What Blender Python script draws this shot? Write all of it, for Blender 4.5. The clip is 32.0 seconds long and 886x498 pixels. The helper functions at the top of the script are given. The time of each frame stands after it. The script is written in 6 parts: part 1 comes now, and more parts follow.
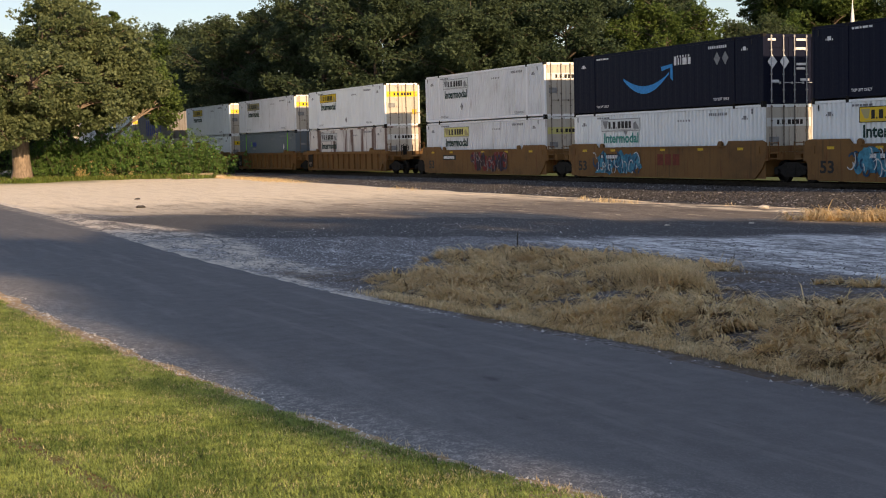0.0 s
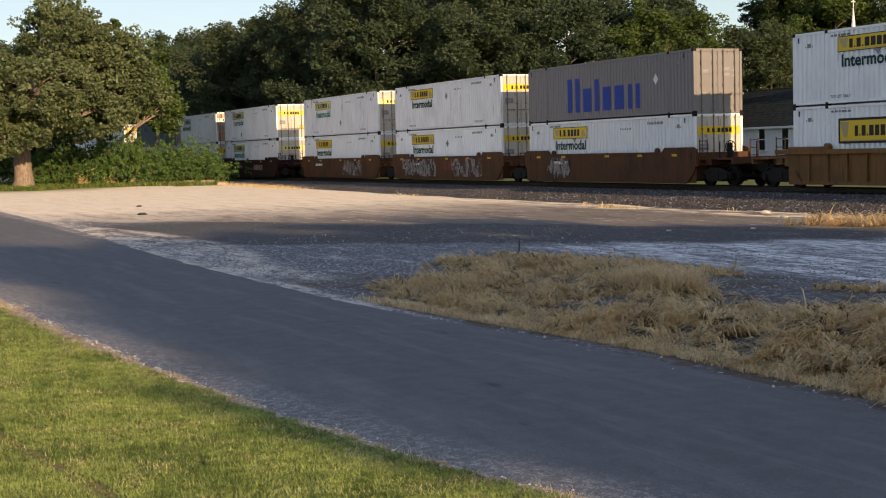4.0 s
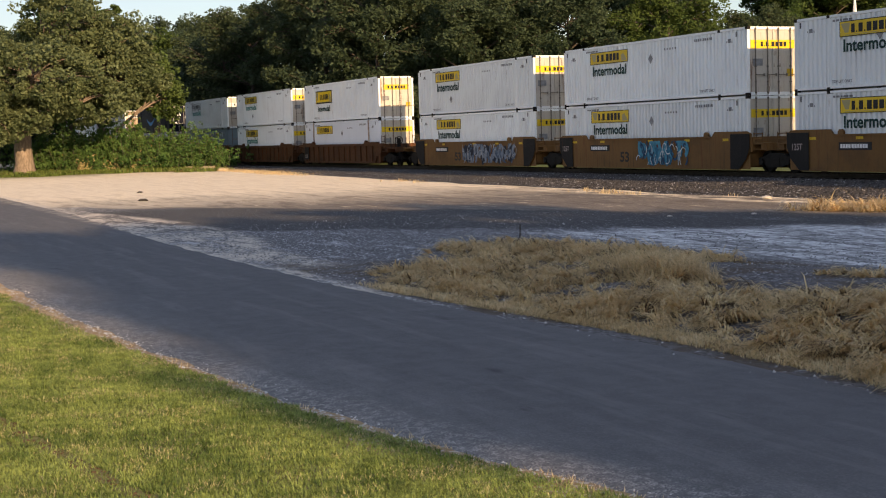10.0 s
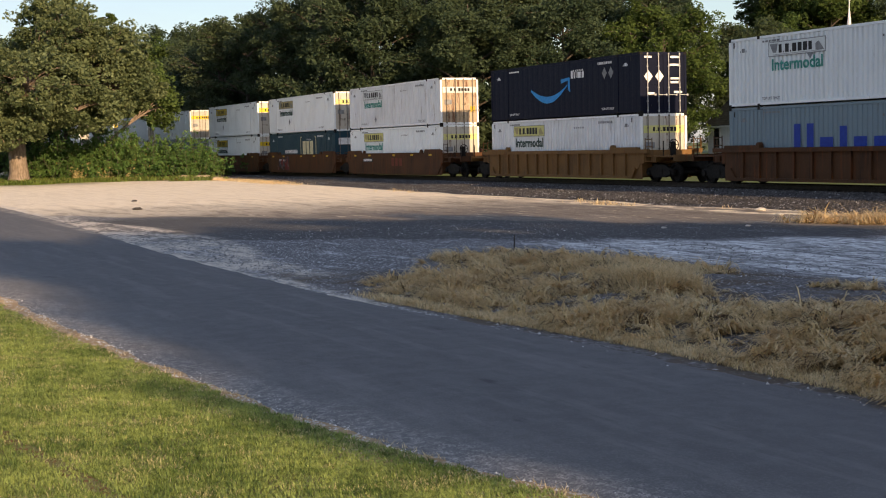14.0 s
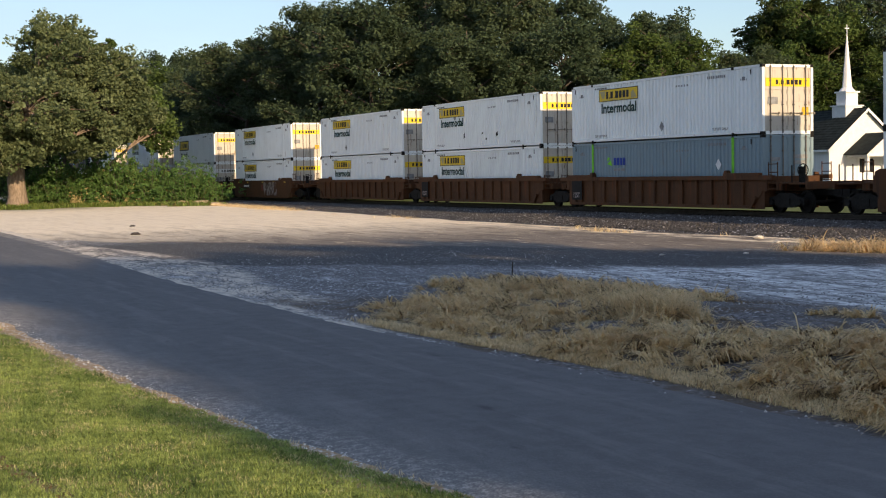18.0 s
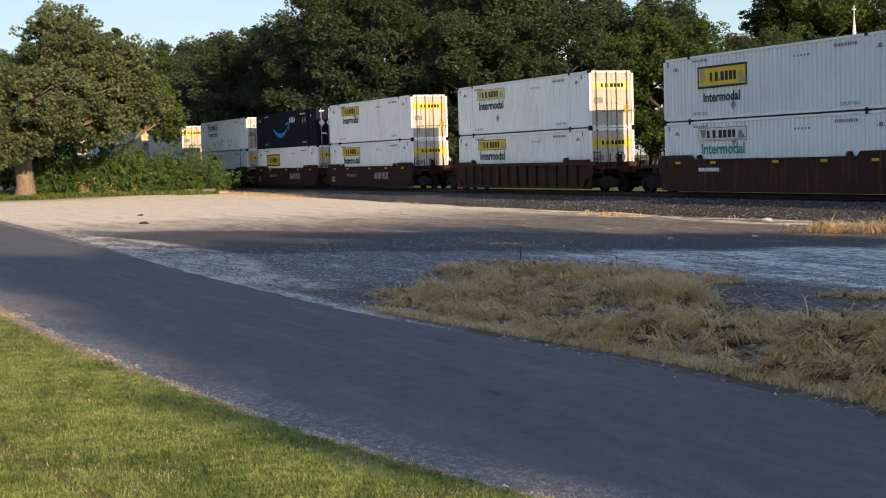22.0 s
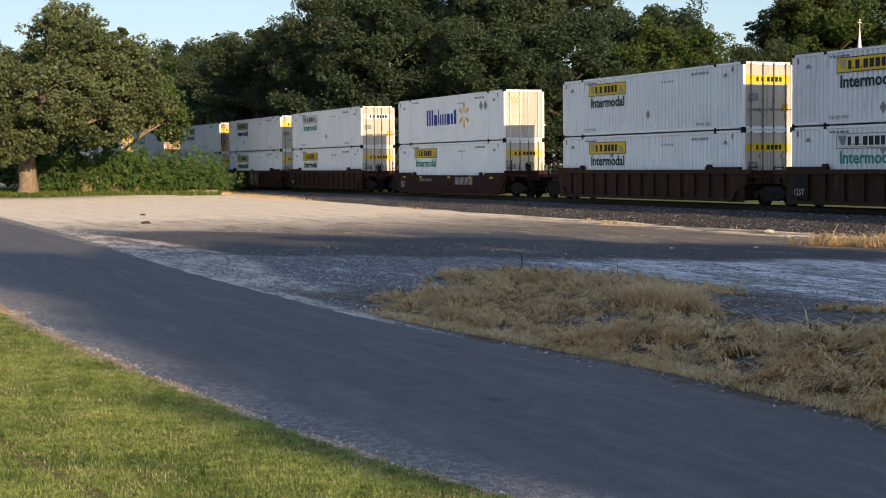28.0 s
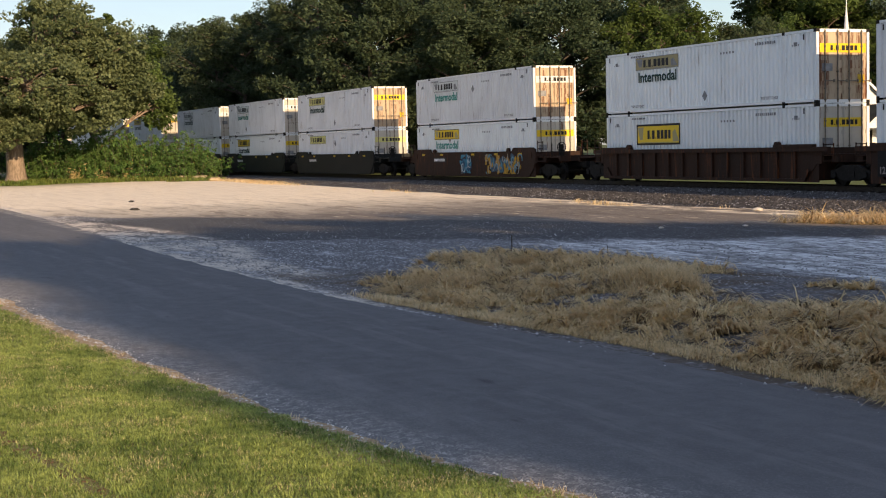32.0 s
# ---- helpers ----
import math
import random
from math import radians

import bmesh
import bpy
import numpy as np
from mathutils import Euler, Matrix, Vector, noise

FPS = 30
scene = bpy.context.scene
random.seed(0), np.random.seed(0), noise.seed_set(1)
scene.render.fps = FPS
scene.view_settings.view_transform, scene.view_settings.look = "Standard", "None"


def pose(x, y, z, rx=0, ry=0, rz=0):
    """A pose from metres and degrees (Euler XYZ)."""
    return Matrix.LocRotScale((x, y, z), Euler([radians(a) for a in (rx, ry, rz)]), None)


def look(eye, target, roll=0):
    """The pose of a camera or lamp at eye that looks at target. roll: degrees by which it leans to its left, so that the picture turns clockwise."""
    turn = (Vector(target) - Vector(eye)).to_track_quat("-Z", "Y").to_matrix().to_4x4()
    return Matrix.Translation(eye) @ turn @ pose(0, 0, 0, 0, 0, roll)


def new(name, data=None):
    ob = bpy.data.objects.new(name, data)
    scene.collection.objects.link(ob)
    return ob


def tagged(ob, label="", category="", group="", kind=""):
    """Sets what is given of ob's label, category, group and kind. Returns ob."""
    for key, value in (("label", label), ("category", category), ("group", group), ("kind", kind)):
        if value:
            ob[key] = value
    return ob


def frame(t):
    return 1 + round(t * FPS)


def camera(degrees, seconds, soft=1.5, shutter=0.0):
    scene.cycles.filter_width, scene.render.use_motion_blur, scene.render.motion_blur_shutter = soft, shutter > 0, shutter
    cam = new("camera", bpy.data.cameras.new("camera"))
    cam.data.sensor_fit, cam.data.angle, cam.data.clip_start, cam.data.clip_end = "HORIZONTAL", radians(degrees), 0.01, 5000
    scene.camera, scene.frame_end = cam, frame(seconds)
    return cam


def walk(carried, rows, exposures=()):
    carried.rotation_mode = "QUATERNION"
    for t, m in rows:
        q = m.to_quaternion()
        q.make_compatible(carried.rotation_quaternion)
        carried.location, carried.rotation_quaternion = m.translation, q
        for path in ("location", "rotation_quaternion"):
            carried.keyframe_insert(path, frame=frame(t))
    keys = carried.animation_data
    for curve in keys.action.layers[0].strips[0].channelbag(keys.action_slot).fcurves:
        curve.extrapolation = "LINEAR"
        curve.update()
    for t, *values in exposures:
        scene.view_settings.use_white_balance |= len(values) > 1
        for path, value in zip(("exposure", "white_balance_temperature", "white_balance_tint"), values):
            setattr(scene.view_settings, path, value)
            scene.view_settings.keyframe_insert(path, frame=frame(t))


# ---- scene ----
BALANCE = [(0, 0.47, 7300, 16), (6, 0.47, 7200, 15), (9, 0.47, 7450, 17), (10.5, 0.47, 7350, 16), (12, 0.46, 6900, 12), (14, 0.47, 7150, 15), (17, 0.42, 6600, 11), (25, 0.42, 6650, 12), (28, 0.42, 6600, 12), (30, 0.44, 6800, 13), (32, 0.47, 7050, 15)]
PATH = [
    (0, 66.213, -4.065, -1.319), (0.5, 66.256, -4.039, -1.378), (1, 66.242, -3.924, -1.596), (1.5, 66.146, -3.868, -1.681), (2, 66.156, -3.912, -1.676),
    (2.5, 66.274, -3.941, -1.681), (3, 66.307, -3.860, -1.679), (3.5, 66.258, -3.800, -1.519), (5.5, 66.324, -3.904, -1.567), (6, 66.367, -3.929, -1.612),
    (6.5, 66.330, -4.017, -1.604), (7, 66.228, -3.997, -1.522), (7.5, 66.256, -4.023, -1.404), (8, 66.382, -4.246, -1.337), (8.5, 66.400, -4.362, -1.369),
    (9, 66.365, -4.393, -1.432), (9.5, 66.352, -4.413, -1.523), (10, 66.327, -4.376, -1.577), (10.5, 66.157, -4.301, -1.564), (11, 66.067, -4.031, -1.271),
    (11.5, 66.110, -3.587, -1.124), (12, 66.161, -3.540, -1.147), (12.5, 66.118, -3.822, -1.196), (13, 66.095, -4.120, -1.305), (13.5, 66.134, -4.191, -1.356),
    (14, 66.088, -3.979, -1.265), (14.5, 65.987, -3.521, -1.026), (16.5, 65.858, -2.947, -0.733), (17, 65.885, -2.814, -0.753), (17.5, 65.945, -2.852, -0.884),
    (18, 65.991, -2.949, -1.017), (18.5, 66.092, -3.125, -1.113), (19, 66.076, -3.282, -1.115), (19.5, 65.955, -3.284, -1.107), (20, 65.888, -3.229, -1.213),
    (20.5, 65.936, -3.250, -1.330), (21, 66.042, -3.448, -1.374), (21.5, 66.177, -3.589, -1.478), (22, 66.328, -3.492, -1.636), (22.5, 66.492, -3.329, -1.700),
    (23, 66.608, -3.166, -1.796), (23.5, 66.573, -3.068, -1.852), (24, 66.570, -3.189, -1.822), (24.5, 66.739, -3.385, -1.807), (25, 66.901, -3.374, -1.702),
    (25.5, 66.922, -3.184, -1.447), (27.5, 66.433, -3.108, -0.483), (28, 66.380, -3.280, -0.544), (28.5, 66.275, -3.405, -0.719), (29, 66.195, -3.512, -0.828),
    (29.5, 66.117, -3.640, -0.842), (30, 66.066, -3.647, -0.949), (30.5, 65.977, -3.738, -1.037), (31, 65.923, -3.898, -1.122), (31.5, 65.980, -4.016, -1.237),
    (32, 65.991, -3.973, -1.310),
]


def aim(yaw, pitch, roll):
    """The standing camera's pose: turn from north to west, tilt, lean, in degrees."""
    return pose(0, 0, 2.6, 90 + pitch, 0, yaw) @ pose(0, 0, 0, 0, 0, roll)


cam = camera(33.772, 32.0, soft=1.1)
walk(cam, [(t, aim(a, b, c)) for t, a, b, c in PATH], BALANCE)

# ---- world and sun ----
SUN_UP, SUN_TURN = radians(16), radians(85)
world = bpy.data.worlds.new("world")
scene.world = world
world.use_nodes = True
wn = world.node_tree.nodes
sky = wn.new("ShaderNodeTexSky")
sky.sky_type, sky.sun_disc, sky.sun_elevation, sky.sun_rotation = "NISHITA", False, SUN_UP, SUN_TURN
sky.air_density, sky.dust_density, sky.ozone_density = 1.0, 0.7, 2.4
wn["Background"].inputs["Strength"].default_value = 0.12
# thin high cloud
wc = wn.new("ShaderNodeTexCoord")
wm = wn.new("ShaderNodeMapping")
wm.inputs["Scale"].default_value = (1.0, 1.0, 3.5)
wz = wn.new("ShaderNodeTexNoise")
wz.inputs["Scale"].default_value, wz.inputs["Detail"].default_value, wz.inputs["Roughness"].default_value = 2.6, 7.0, 0.6
wr = wn.new("ShaderNodeMapRange")
for k, v in ((1, 0.42), (2, 0.75), (3, 0.2), (4, 0.5)):
    wr.inputs[k].default_value = v
wx = wn.new("ShaderNodeMix")
wx.data_type = "RGBA"
wx.inputs[7].default_value = (3.45, 3.95, 5.5, 1)
wl = world.node_tree.links
wl.new(wc.outputs["Generated"], wm.inputs[0])
wl.new(wm.outputs[0], wz.inputs["Vector"])
wl.new(wz.outputs["Fac"], wr.inputs[0])
wl.new(wr.outputs[0], wx.inputs[0])
wl.new(sky.outputs[0], wx.inputs[6])
wl.new(wx.outputs[2], wn["Background"].inputs[0])
sun = new("sun", bpy.data.lights.new("sun", "SUN"))
sun.data.energy, sun.data.angle, sun.data.color = 4.75, radians(0.53), (1.0, 0.74, 0.46)
sun.matrix_world = look((60, 3, 14), (60 - math.cos(SUN_UP) * math.sin(SUN_TURN), 3 - math.cos(SUN_UP) * math.cos(SUN_TURN), 14 - math.sin(SUN_UP)))


# ---- materials ----
class Nodes:
    """A short hand for building one node material."""

    def __init__(self, name):
        self.mat = bpy.data.materials.new(name)
        self.mat.use_nodes = True
        self.tree = self.mat.node_tree
        self.out = self.tree.nodes["Material Output"]
        self.bsdf = self.tree.nodes["Principled BSDF"]

    def add(self, kind, **values):
        n = self.tree.nodes.new("ShaderNode" + kind)
        for k, v in values.items():
            if k == "op":
                n.operation = v
            elif k == "mode":
                n.data_type = v
            else:
                self.put(n, k, v)
        return n

    def put(self, n, k, v):
        k = int(k[1:]) if k[0] == "i" and k[1:].isdigit() else k.replace("_", " ")
        sock = n.inputs[k]
        if hasattr(v, "bl_idname") and hasattr(v, "is_linked"):
            self.tree.links.new(v, sock)
        else:
            sock.default_value = v

    def coords(self, scale=(1, 1, 1), world_space=False):
        src = self.add("NewGeometry").outputs["Position"] if world_space else self.add("TexCoord").outputs["Object"]
        m = self.add("Mapping")
        self.tree.links.new(src, m.inputs["Vector"])
        m.inputs["Scale"].default_value = scale
        return m.outputs[0]

    def noise(self, vec, scale, detail=4.0, rough=0.6):
        return self.add("TexNoise", Vector=vec, Scale=scale, Detail=detail, Roughness=rough).outputs["Fac"]

    def step(self, value, a, b, lo=0.0, hi=1.0):
        n = self.add("MapRange", i0=value, i1=a, i2=b, i3=lo, i4=hi)
        n.interpolation_type = "SMOOTHSTEP"
        return n.outputs[0]

    def math(self, op, a, b=0.0):
        return self.add("Math", op=op, i0=a, i1=b).outputs[0]

    def mix(self, fac, a, b):
        n = self.tree.nodes.new("ShaderNodeMix")
        n.data_type = "RGBA"
        for i, v in ((0, fac), (6, a), (7, b)):
            if hasattr(v, "bl_idname") and hasattr(v, "is_linked"):
                self.tree.links.new(v, n.inputs[i])
            else:
                n.inputs[i].default_value = v if i == 0 else (*v[:3], 1)
        return n.outputs[2]

    def bump(self, height, strength, distance):
        return self.add("Bump", Height=height, Strength=strength, Distance=distance).outputs[0]

    def done(self, color, rough=0.6, metal=0.0, normal=None, spec=0.5):
        if hasattr(color, "bl_idname"):
            self.tree.links.new(color, self.bsdf.inputs["Base Color"])
        else:
            self.bsdf.inputs["Base Color"].default_value = (*color, 1)
        self.put(self.bsdf, "Roughness", rough)
        self.bsdf.inputs["Metallic"].default_value = metal
        self.bsdf.inputs["Specular IOR Level"].default_value = spec
        if normal is not None:
            self.tree.links.new(normal, self.bsdf.inputs["Normal"])
        return self.mat


def paint(name, color, grime=0.35, rust=0.0, rough=0.5, dirt=(0.16, 0.14, 0.11), metal=0.0, broad=False, spec=0.3):
    """Weathered sheet-metal paint: grime runs downwards, dull patches and a little rust; shades differ from piece to piece."""
    n = Nodes(name)
    v = n.coords()
    shift = n.add("ObjectInfo").outputs["Random"]
    off = n.add("VectorMath", i0=v, i1=(0, 0, 0))
    off.operation = "ADD"
    comb = n.add("CombineXYZ", X=n.math("MULTIPLY", shift, 37.0), Y=n.math("MULTIPLY", shift, 11.0))
    n.tree.links.new(comb.outputs[0], off.inputs[1])
    base = off.outputs[0]
    runs = n.add("Mapping", Vector=base)
    runs.inputs["Scale"].default_value = (5.0, 5.0, 0.35)
    streak = n.step(n.noise(runs.outputs[0], 1.3, 5, 0.65), 0.5, 0.78)
    cloud = n.step(n.noise(base, 0.55, 5), 0.42, 0.75)
    fine = n.noise(base, 14.0, 3)
    fac = n.math("MULTIPLY", n.math("ADD", n.math("MULTIPLY", streak, 0.65), n.math("MULTIPLY", cloud, 0.5)), grime)
    tone = n.mix(shift, tuple(c * 0.92 for c in color), tuple(min(1, c * 1.06) for c in color))
    col = n.mix(fac, tone, dirt)
    col = n.mix(n.step(fine, 0.62, 0.8, 0, grime * 0.5), col, dirt)
    if rust:
        if broad:
            wide = n.add("Mapping", Vector=base)
            wide.inputs["Scale"].default_value = (0.75, 0.75, 0.07)
            edge = n.add("Mapping", Vector=base)
            edge.inputs["Scale"].default_value = (6.0, 6.0, 0.5)
            col = n.mix(n.step(n.math("ADD", n.noise(wide.outputs[0], 1.0, 2), n.math("MULTIPLY", n.noise(edge.outputs[0], 1.0, 4), 0.25)), 0.62, 0.70, 0, 0.9), col, (0.115, 0.05, 0.036))
        spots = n.math("MULTIPLY", n.step(n.noise(runs.outputs[0], 0.9, 6, 0.7), 0.62 - rust * 0.2, 0.74 - rust * 0.15), min(1.0, 0.5 + rust))
        col = n.mix(spots, col, (0.13, 0.045, 0.018))
    h = n.noise(base, 3.0, 2)
    return n.done(col, n.step(fine, 0.2, 0.8, rough - 0.1, rough + 0.15), metal, n.bump(h, 0.15, 0.01), spec)


def plain(name, color, rough=0.6, vary=0.25, scale=6.0, metal=0.0, bump=0.2):
    n = Nodes(name)
    v = n.coords()
    f = n.noise(v, scale, 5)
    g = n.noise(v, scale * 7, 3)
    col = n.mix(n.step(f, 0.3, 0.7), tuple(c * (1 - vary) for c in color), tuple(min(1, c * (1 + vary)) for c in color))
    col = n.mix(n.step(g, 0.55, 0.8, 0, 0.4), col, tuple(c * 0.6 for c in color))
    return n.done(col, rough, metal, n.bump(g, bump, 0.01), 0.15)


def foliage(name, dark, light, dry=0.0, glow=0.42):
    """Leaves: each leaf its own shade, some light let through."""
    n = Nodes(name)
    rnd = n.add("NewGeometry").outputs["Random Per Island"]
    v = n.coords((1, 1, 1))
    big = n.noise(v, 0.35, 3)
    fac = n.math("ADD", n.math("MULTIPLY", rnd, 0.6), n.step(big, 0.35, 0.65, 0.0, 0.4))
    col = n.mix(fac, dark, light)
    who = n.add("ObjectInfo").outputs["Random"]
    col = n.mix(n.math("MULTIPLY", who, 0.4), col, tuple(0.4 * a + 0.6 * b for a, b in zip((0.11, 0.11, 0.02), light)))
    if dry:
        col = n.mix(n.step(rnd, 1 - dry, 1.0), col, (0.22, 0.15, 0.05))
    n.done(col, 0.6, 0, None, 0.12)
    tr = n.add("BsdfTranslucent", Color=col)
    m = n.add("MixShader", i0=glow)
    n.tree.links.new(n.bsdf.outputs[0], m.inputs[1])
    n.tree.links.new(tr.outputs[0], m.inputs[2])
    n.tree.links.new(m.outputs[0], n.out.inputs["Surface"])
    return n.mat


def bark_mat(name, color):
    n = Nodes(name)
    v = n.coords((1, 1, 0.22))
    f = n.noise(v, 9.0, 6, 0.7)
    col = n.mix(n.step(f, 0.35, 0.65), tuple(c * 0.5 for c in color), color)
    return n.done(col, 0.85, 0, n.bump(f, 0.8, 0.05))


WHITE = paint("white_container_paint", (0.81, 0.86, 0.87), 0.2, 0.03)
WORN = paint("worn_white_container_paint", (0.77, 0.80, 0.82), 0.36, 0.14)
RUSTY = paint("rust_streaked_white_paint", (0.72, 0.71, 0.68), 0.3, 0.2, broad=True)
PALEBLUE = paint("bluish_white_paint", (0.74, 0.80, 0.86), 0.12, 0.03)
DOOR = paint("white_door_paint", (0.51, 0.48, 0.42), 0.40, 0.34)
RUSTDOOR = paint("rusty_door_paint", (0.46, 0.36, 0.25), 0.45, 0.75)
NAVY = paint("navy_container_paint", (0.0055, 0.008, 0.022), 0.08, 0.0, 0.5, (0.015, 0.018, 0.022), spec=0.08)
GREY = paint("grey_container_paint", (0.115, 0.15, 0.175), 0.2, 0.03, 0.5, (0.07, 0.07, 0.065))
BLUEGREY = paint("blue_grey_container_paint", (0.175, 0.25, 0.295), 0.2, 0.03)
TAUPE = paint("brown_grey_container_paint", (0.20, 0.195, 0.195), 0.25, 0.06)
TEAL = paint("dark_teal_container_paint", (0.012, 0.05, 0.075), 0.15, 0.0, 0.45, (0.05, 0.06, 0.06))
CARS = {
    "orange": paint("orange_yellow_car_paint", (0.19, 0.102, 0.038), 0.9, 0.35, 0.55, (0.045, 0.03, 0.02), spec=0.1),
    "tan": paint("brown_orange_car_paint", (0.092, 0.043, 0.021), 0.95, 0.45, 0.6, (0.022, 0.016, 0.013), spec=0.1),
    "brown": paint("rust_brown_car_paint", (0.038, 0.020, 0.014), 0.95, 0.4, 0.6, (0.016, 0.012, 0.010), spec=0.1),
    "maroon": paint("maroon_car_paint", (0.029, 0.010, 0.010), 0.3, 0.12, 0.6, (0.04, 0.03, 0.028), spec=0.1),
    "dark": paint("dark_grey_green_car_paint", (0.015, 0.018, 0.019), 0.4, 0.1, 0.5, (0.05, 0.045, 0.04), spec=0.1),
}
BLACKEND = paint("sooty_black_paint", (0.015, 0.015, 0.016), 0.3, 0.05, 0.6, (0.05, 0.045, 0.04), spec=0.1)
STEEL = plain("greasy_dark_steel", (0.012, 0.011, 0.010), 0.7, 0.4, 8.0, 0.0)
RAILTOP = plain("rail_steel", (0.035, 0.027, 0.022), 0.5, 0.3, 4.0, 0.2)
RODS = plain("galvanised_rod", (0.16, 0.14, 0.12), 0.5, 0.3, 9.0, 0.5)
YELLOW = paint("yellow_sign_film", (0.72, 0.50, 0.02), 0.16, 0.0, 0.45, (0.3, 0.22, 0.06))
PALEYELLOW = paint("faded_yellow_sign_film", (0.62, 0.60, 0.22), 0.2, 0.0, 0.5, (0.45, 0.44, 0.34))
PALESIGN = paint("faded_white_sign_film", (0.62, 0.66, 0.66), 0.2, 0.0, 0.5, (0.42, 0.42, 0.36))
DULLSIGN = paint("dull_ochre_sign_film", (0.38, 0.33, 0.16), 0.3, 0.0, 0.5, (0.25, 0.22, 0.15))
INK = plain("black_print", (0.02, 0.02, 0.022), 0.5, 0.2, 5.0)
GREYINK = plain("grey_print", (0.22, 0.23, 0.24), 0.5, 0.2, 5.0)
GREENINK = plain("dark_green_print", (0.006, 0.04, 0.036), 0.5, 0.2, 5.0)
TEALINK = plain("faded_green_print", (0.04, 0.26, 0.22), 0.5, 0.2, 5.0)
WHITEINK = plain("white_print", (0.72, 0.73, 0.74), 0.5, 0.12, 5.0)
BLUEINK = plain("royal_blue_print", (0.012, 0.045, 0.30), 0.5, 0.15, 5.0)
SKYINK = plain("bright_blue_print", (0.02, 0.26, 0.62), 0.5, 0.15, 5.0)
LIME = plain("lime_green_paint", (0.16, 0.55, 0.03), 0.5, 0.15, 5.0)
SPARK = plain("amber_print", (0.82, 0.42, 0.03), 0.5, 0.12, 5.0)
REFLECT = plain("yellow_reflector", (0.55, 0.36, 0.03), 0.4, 0.2, 9.0)
FADEDINK = plain("faded_grey_print", (0.20, 0.21, 0.22), 0.6, 0.2, 5.0)
DULLROD = plain("grey_painted_rod", (0.40, 0.41, 0.42), 0.5, 0.2, 9.0)
CREAMINK = plain("cream_print", (0.60, 0.56, 0.36), 0.5, 0.2, 5.0)


# ---- mesh helpers ----
class Shape:
    """Gathers boxes, prisms and tubes into one mesh."""

    def __init__(self):
        self.v, self.f = [], []

    def face(self, *pts):
        n = len(self.v)
        self.v += [tuple(p) for p in pts]
        self.f.append(tuple(range(n, n + len(pts))))
        return self

    def box(self, x0, x1, y0, y1, z0, z1):
        n = len(self.v)
        self.v += [(x, y, z) for z in (z0, z1) for x, y in ((x0, y0), (x1, y0), (x1, y1), (x0, y1))]
        self.f += [tuple(n + i for i in q) for q in ((3, 2, 1, 0), (4, 5, 6, 7), (0, 1, 5, 4), (1, 2, 6, 5), (2, 3, 7, 6), (3, 0, 4, 7))]
        return self

    def prism(self, outline, y0, y1):
        """An outline in x and z, drawn out along y."""
        n, k = len(self.v), len(outline)
        self.v += [(x, y0, z) for x, z in outline] + [(x, y1, z) for x, z in outline]
        self.f += [tuple(n + i for i in range(k)), tuple(n + k + i for i in reversed(range(k)))]
        self.f += [(n + (i + 1) % k, n + i, n + k + i, n + k + (i + 1) % k) for i in range(k)]
        return self

    def tube(self, a, b, r, r2=None, sides=8):
        a, b = Vector(a), Vector(b)
        r2 = r if r2 is None else r2
        side = (b - a).orthogonal().normalized()
        up = (b - a).normalized().cross(side)
        n = len(self.v)
        for c, q in ((a, r), (b, r2)):
            for i in range(sides):
                w = 2 * math.pi * i / sides
                self.v.append(tuple(c + q * (math.cos(w) * side + math.sin(w) * up)))
        self.f += [(n + i, n + (i + 1) % sides, n + sides + (i + 1) % sides, n + sides + i) for i in range(sides)]
        self.f += [tuple(n + i for i in reversed(range(sides))), tuple(n + sides + i for i in range(sides))]
        return self

    def limb(self, pts, radii, sides=8):
        """One unbroken tapered tube through the points."""
        n = len(self.v)
        for i, p in enumerate(pts):
            d = (pts[min(i + 1, len(pts) - 1)] - pts[max(i - 1, 0)]).normalized()
            side = d.cross(Vector((0.3, 1, 0.1))).normalized()
            up = d.cross(side)
            for k in range(sides):
                w = 2 * math.pi * k / sides
                self.v.append(tuple(p + radii[i] * (math.cos(w) * side + math.sin(w) * up)))
        for i in range(len(pts) - 1):
            a, b = n + i * sides, n + (i + 1) * sides
            self.f += [(a + k, a + (k + 1) % sides, b + (k + 1) % sides, b + k) for k in range(sides)]
        return self

    def slab(self, x0, x1, a, b, thick):
        """A sloping sheet from the line a to the line b, each given as (y, z), along x."""
        n = len(self.v)
        for x in (x0, x1):
            self.v += [(x, a[0], a[1]), (x, b[0], b[1]), (x, b[0], b[1] + thick), (x, a[0], a[1] + thick)]
        self.f += [tuple(n + i for i in q) for q in ((0, 1, 2, 3), (7, 6, 5, 4), (0, 4, 5, 1), (3, 2, 6, 7), (0, 3, 7, 4), (1, 5, 6, 2))]
        return self

    def ring(self, outline, axis_y, sides=24):
        """A turned body: an outline of (radius, y) about an axis along y."""
        n, k = len(self.v), len(outline)
        for i in range(sides):
            w = 2 * math.pi * i / sides
            self.v += [(r * math.cos(w), axis_y + y, r * math.sin(w)) for r, y in outline]
        for i in range(sides):
            j = (i + 1) % sides
            self.f += [(n + i * k + a, n + i * k + a + 1, n + j * k + a + 1, n + j * k + a) for a in range(k - 1)]
        return self

    def mesh(self, name, mat, smooth=False):
        me = bpy.data.meshes.new(name)
        me.from_pydata(self.v, [], self.f)
        me.materials.append(mat)
        if smooth:
            me.shade_smooth()
        me.update()
        return me


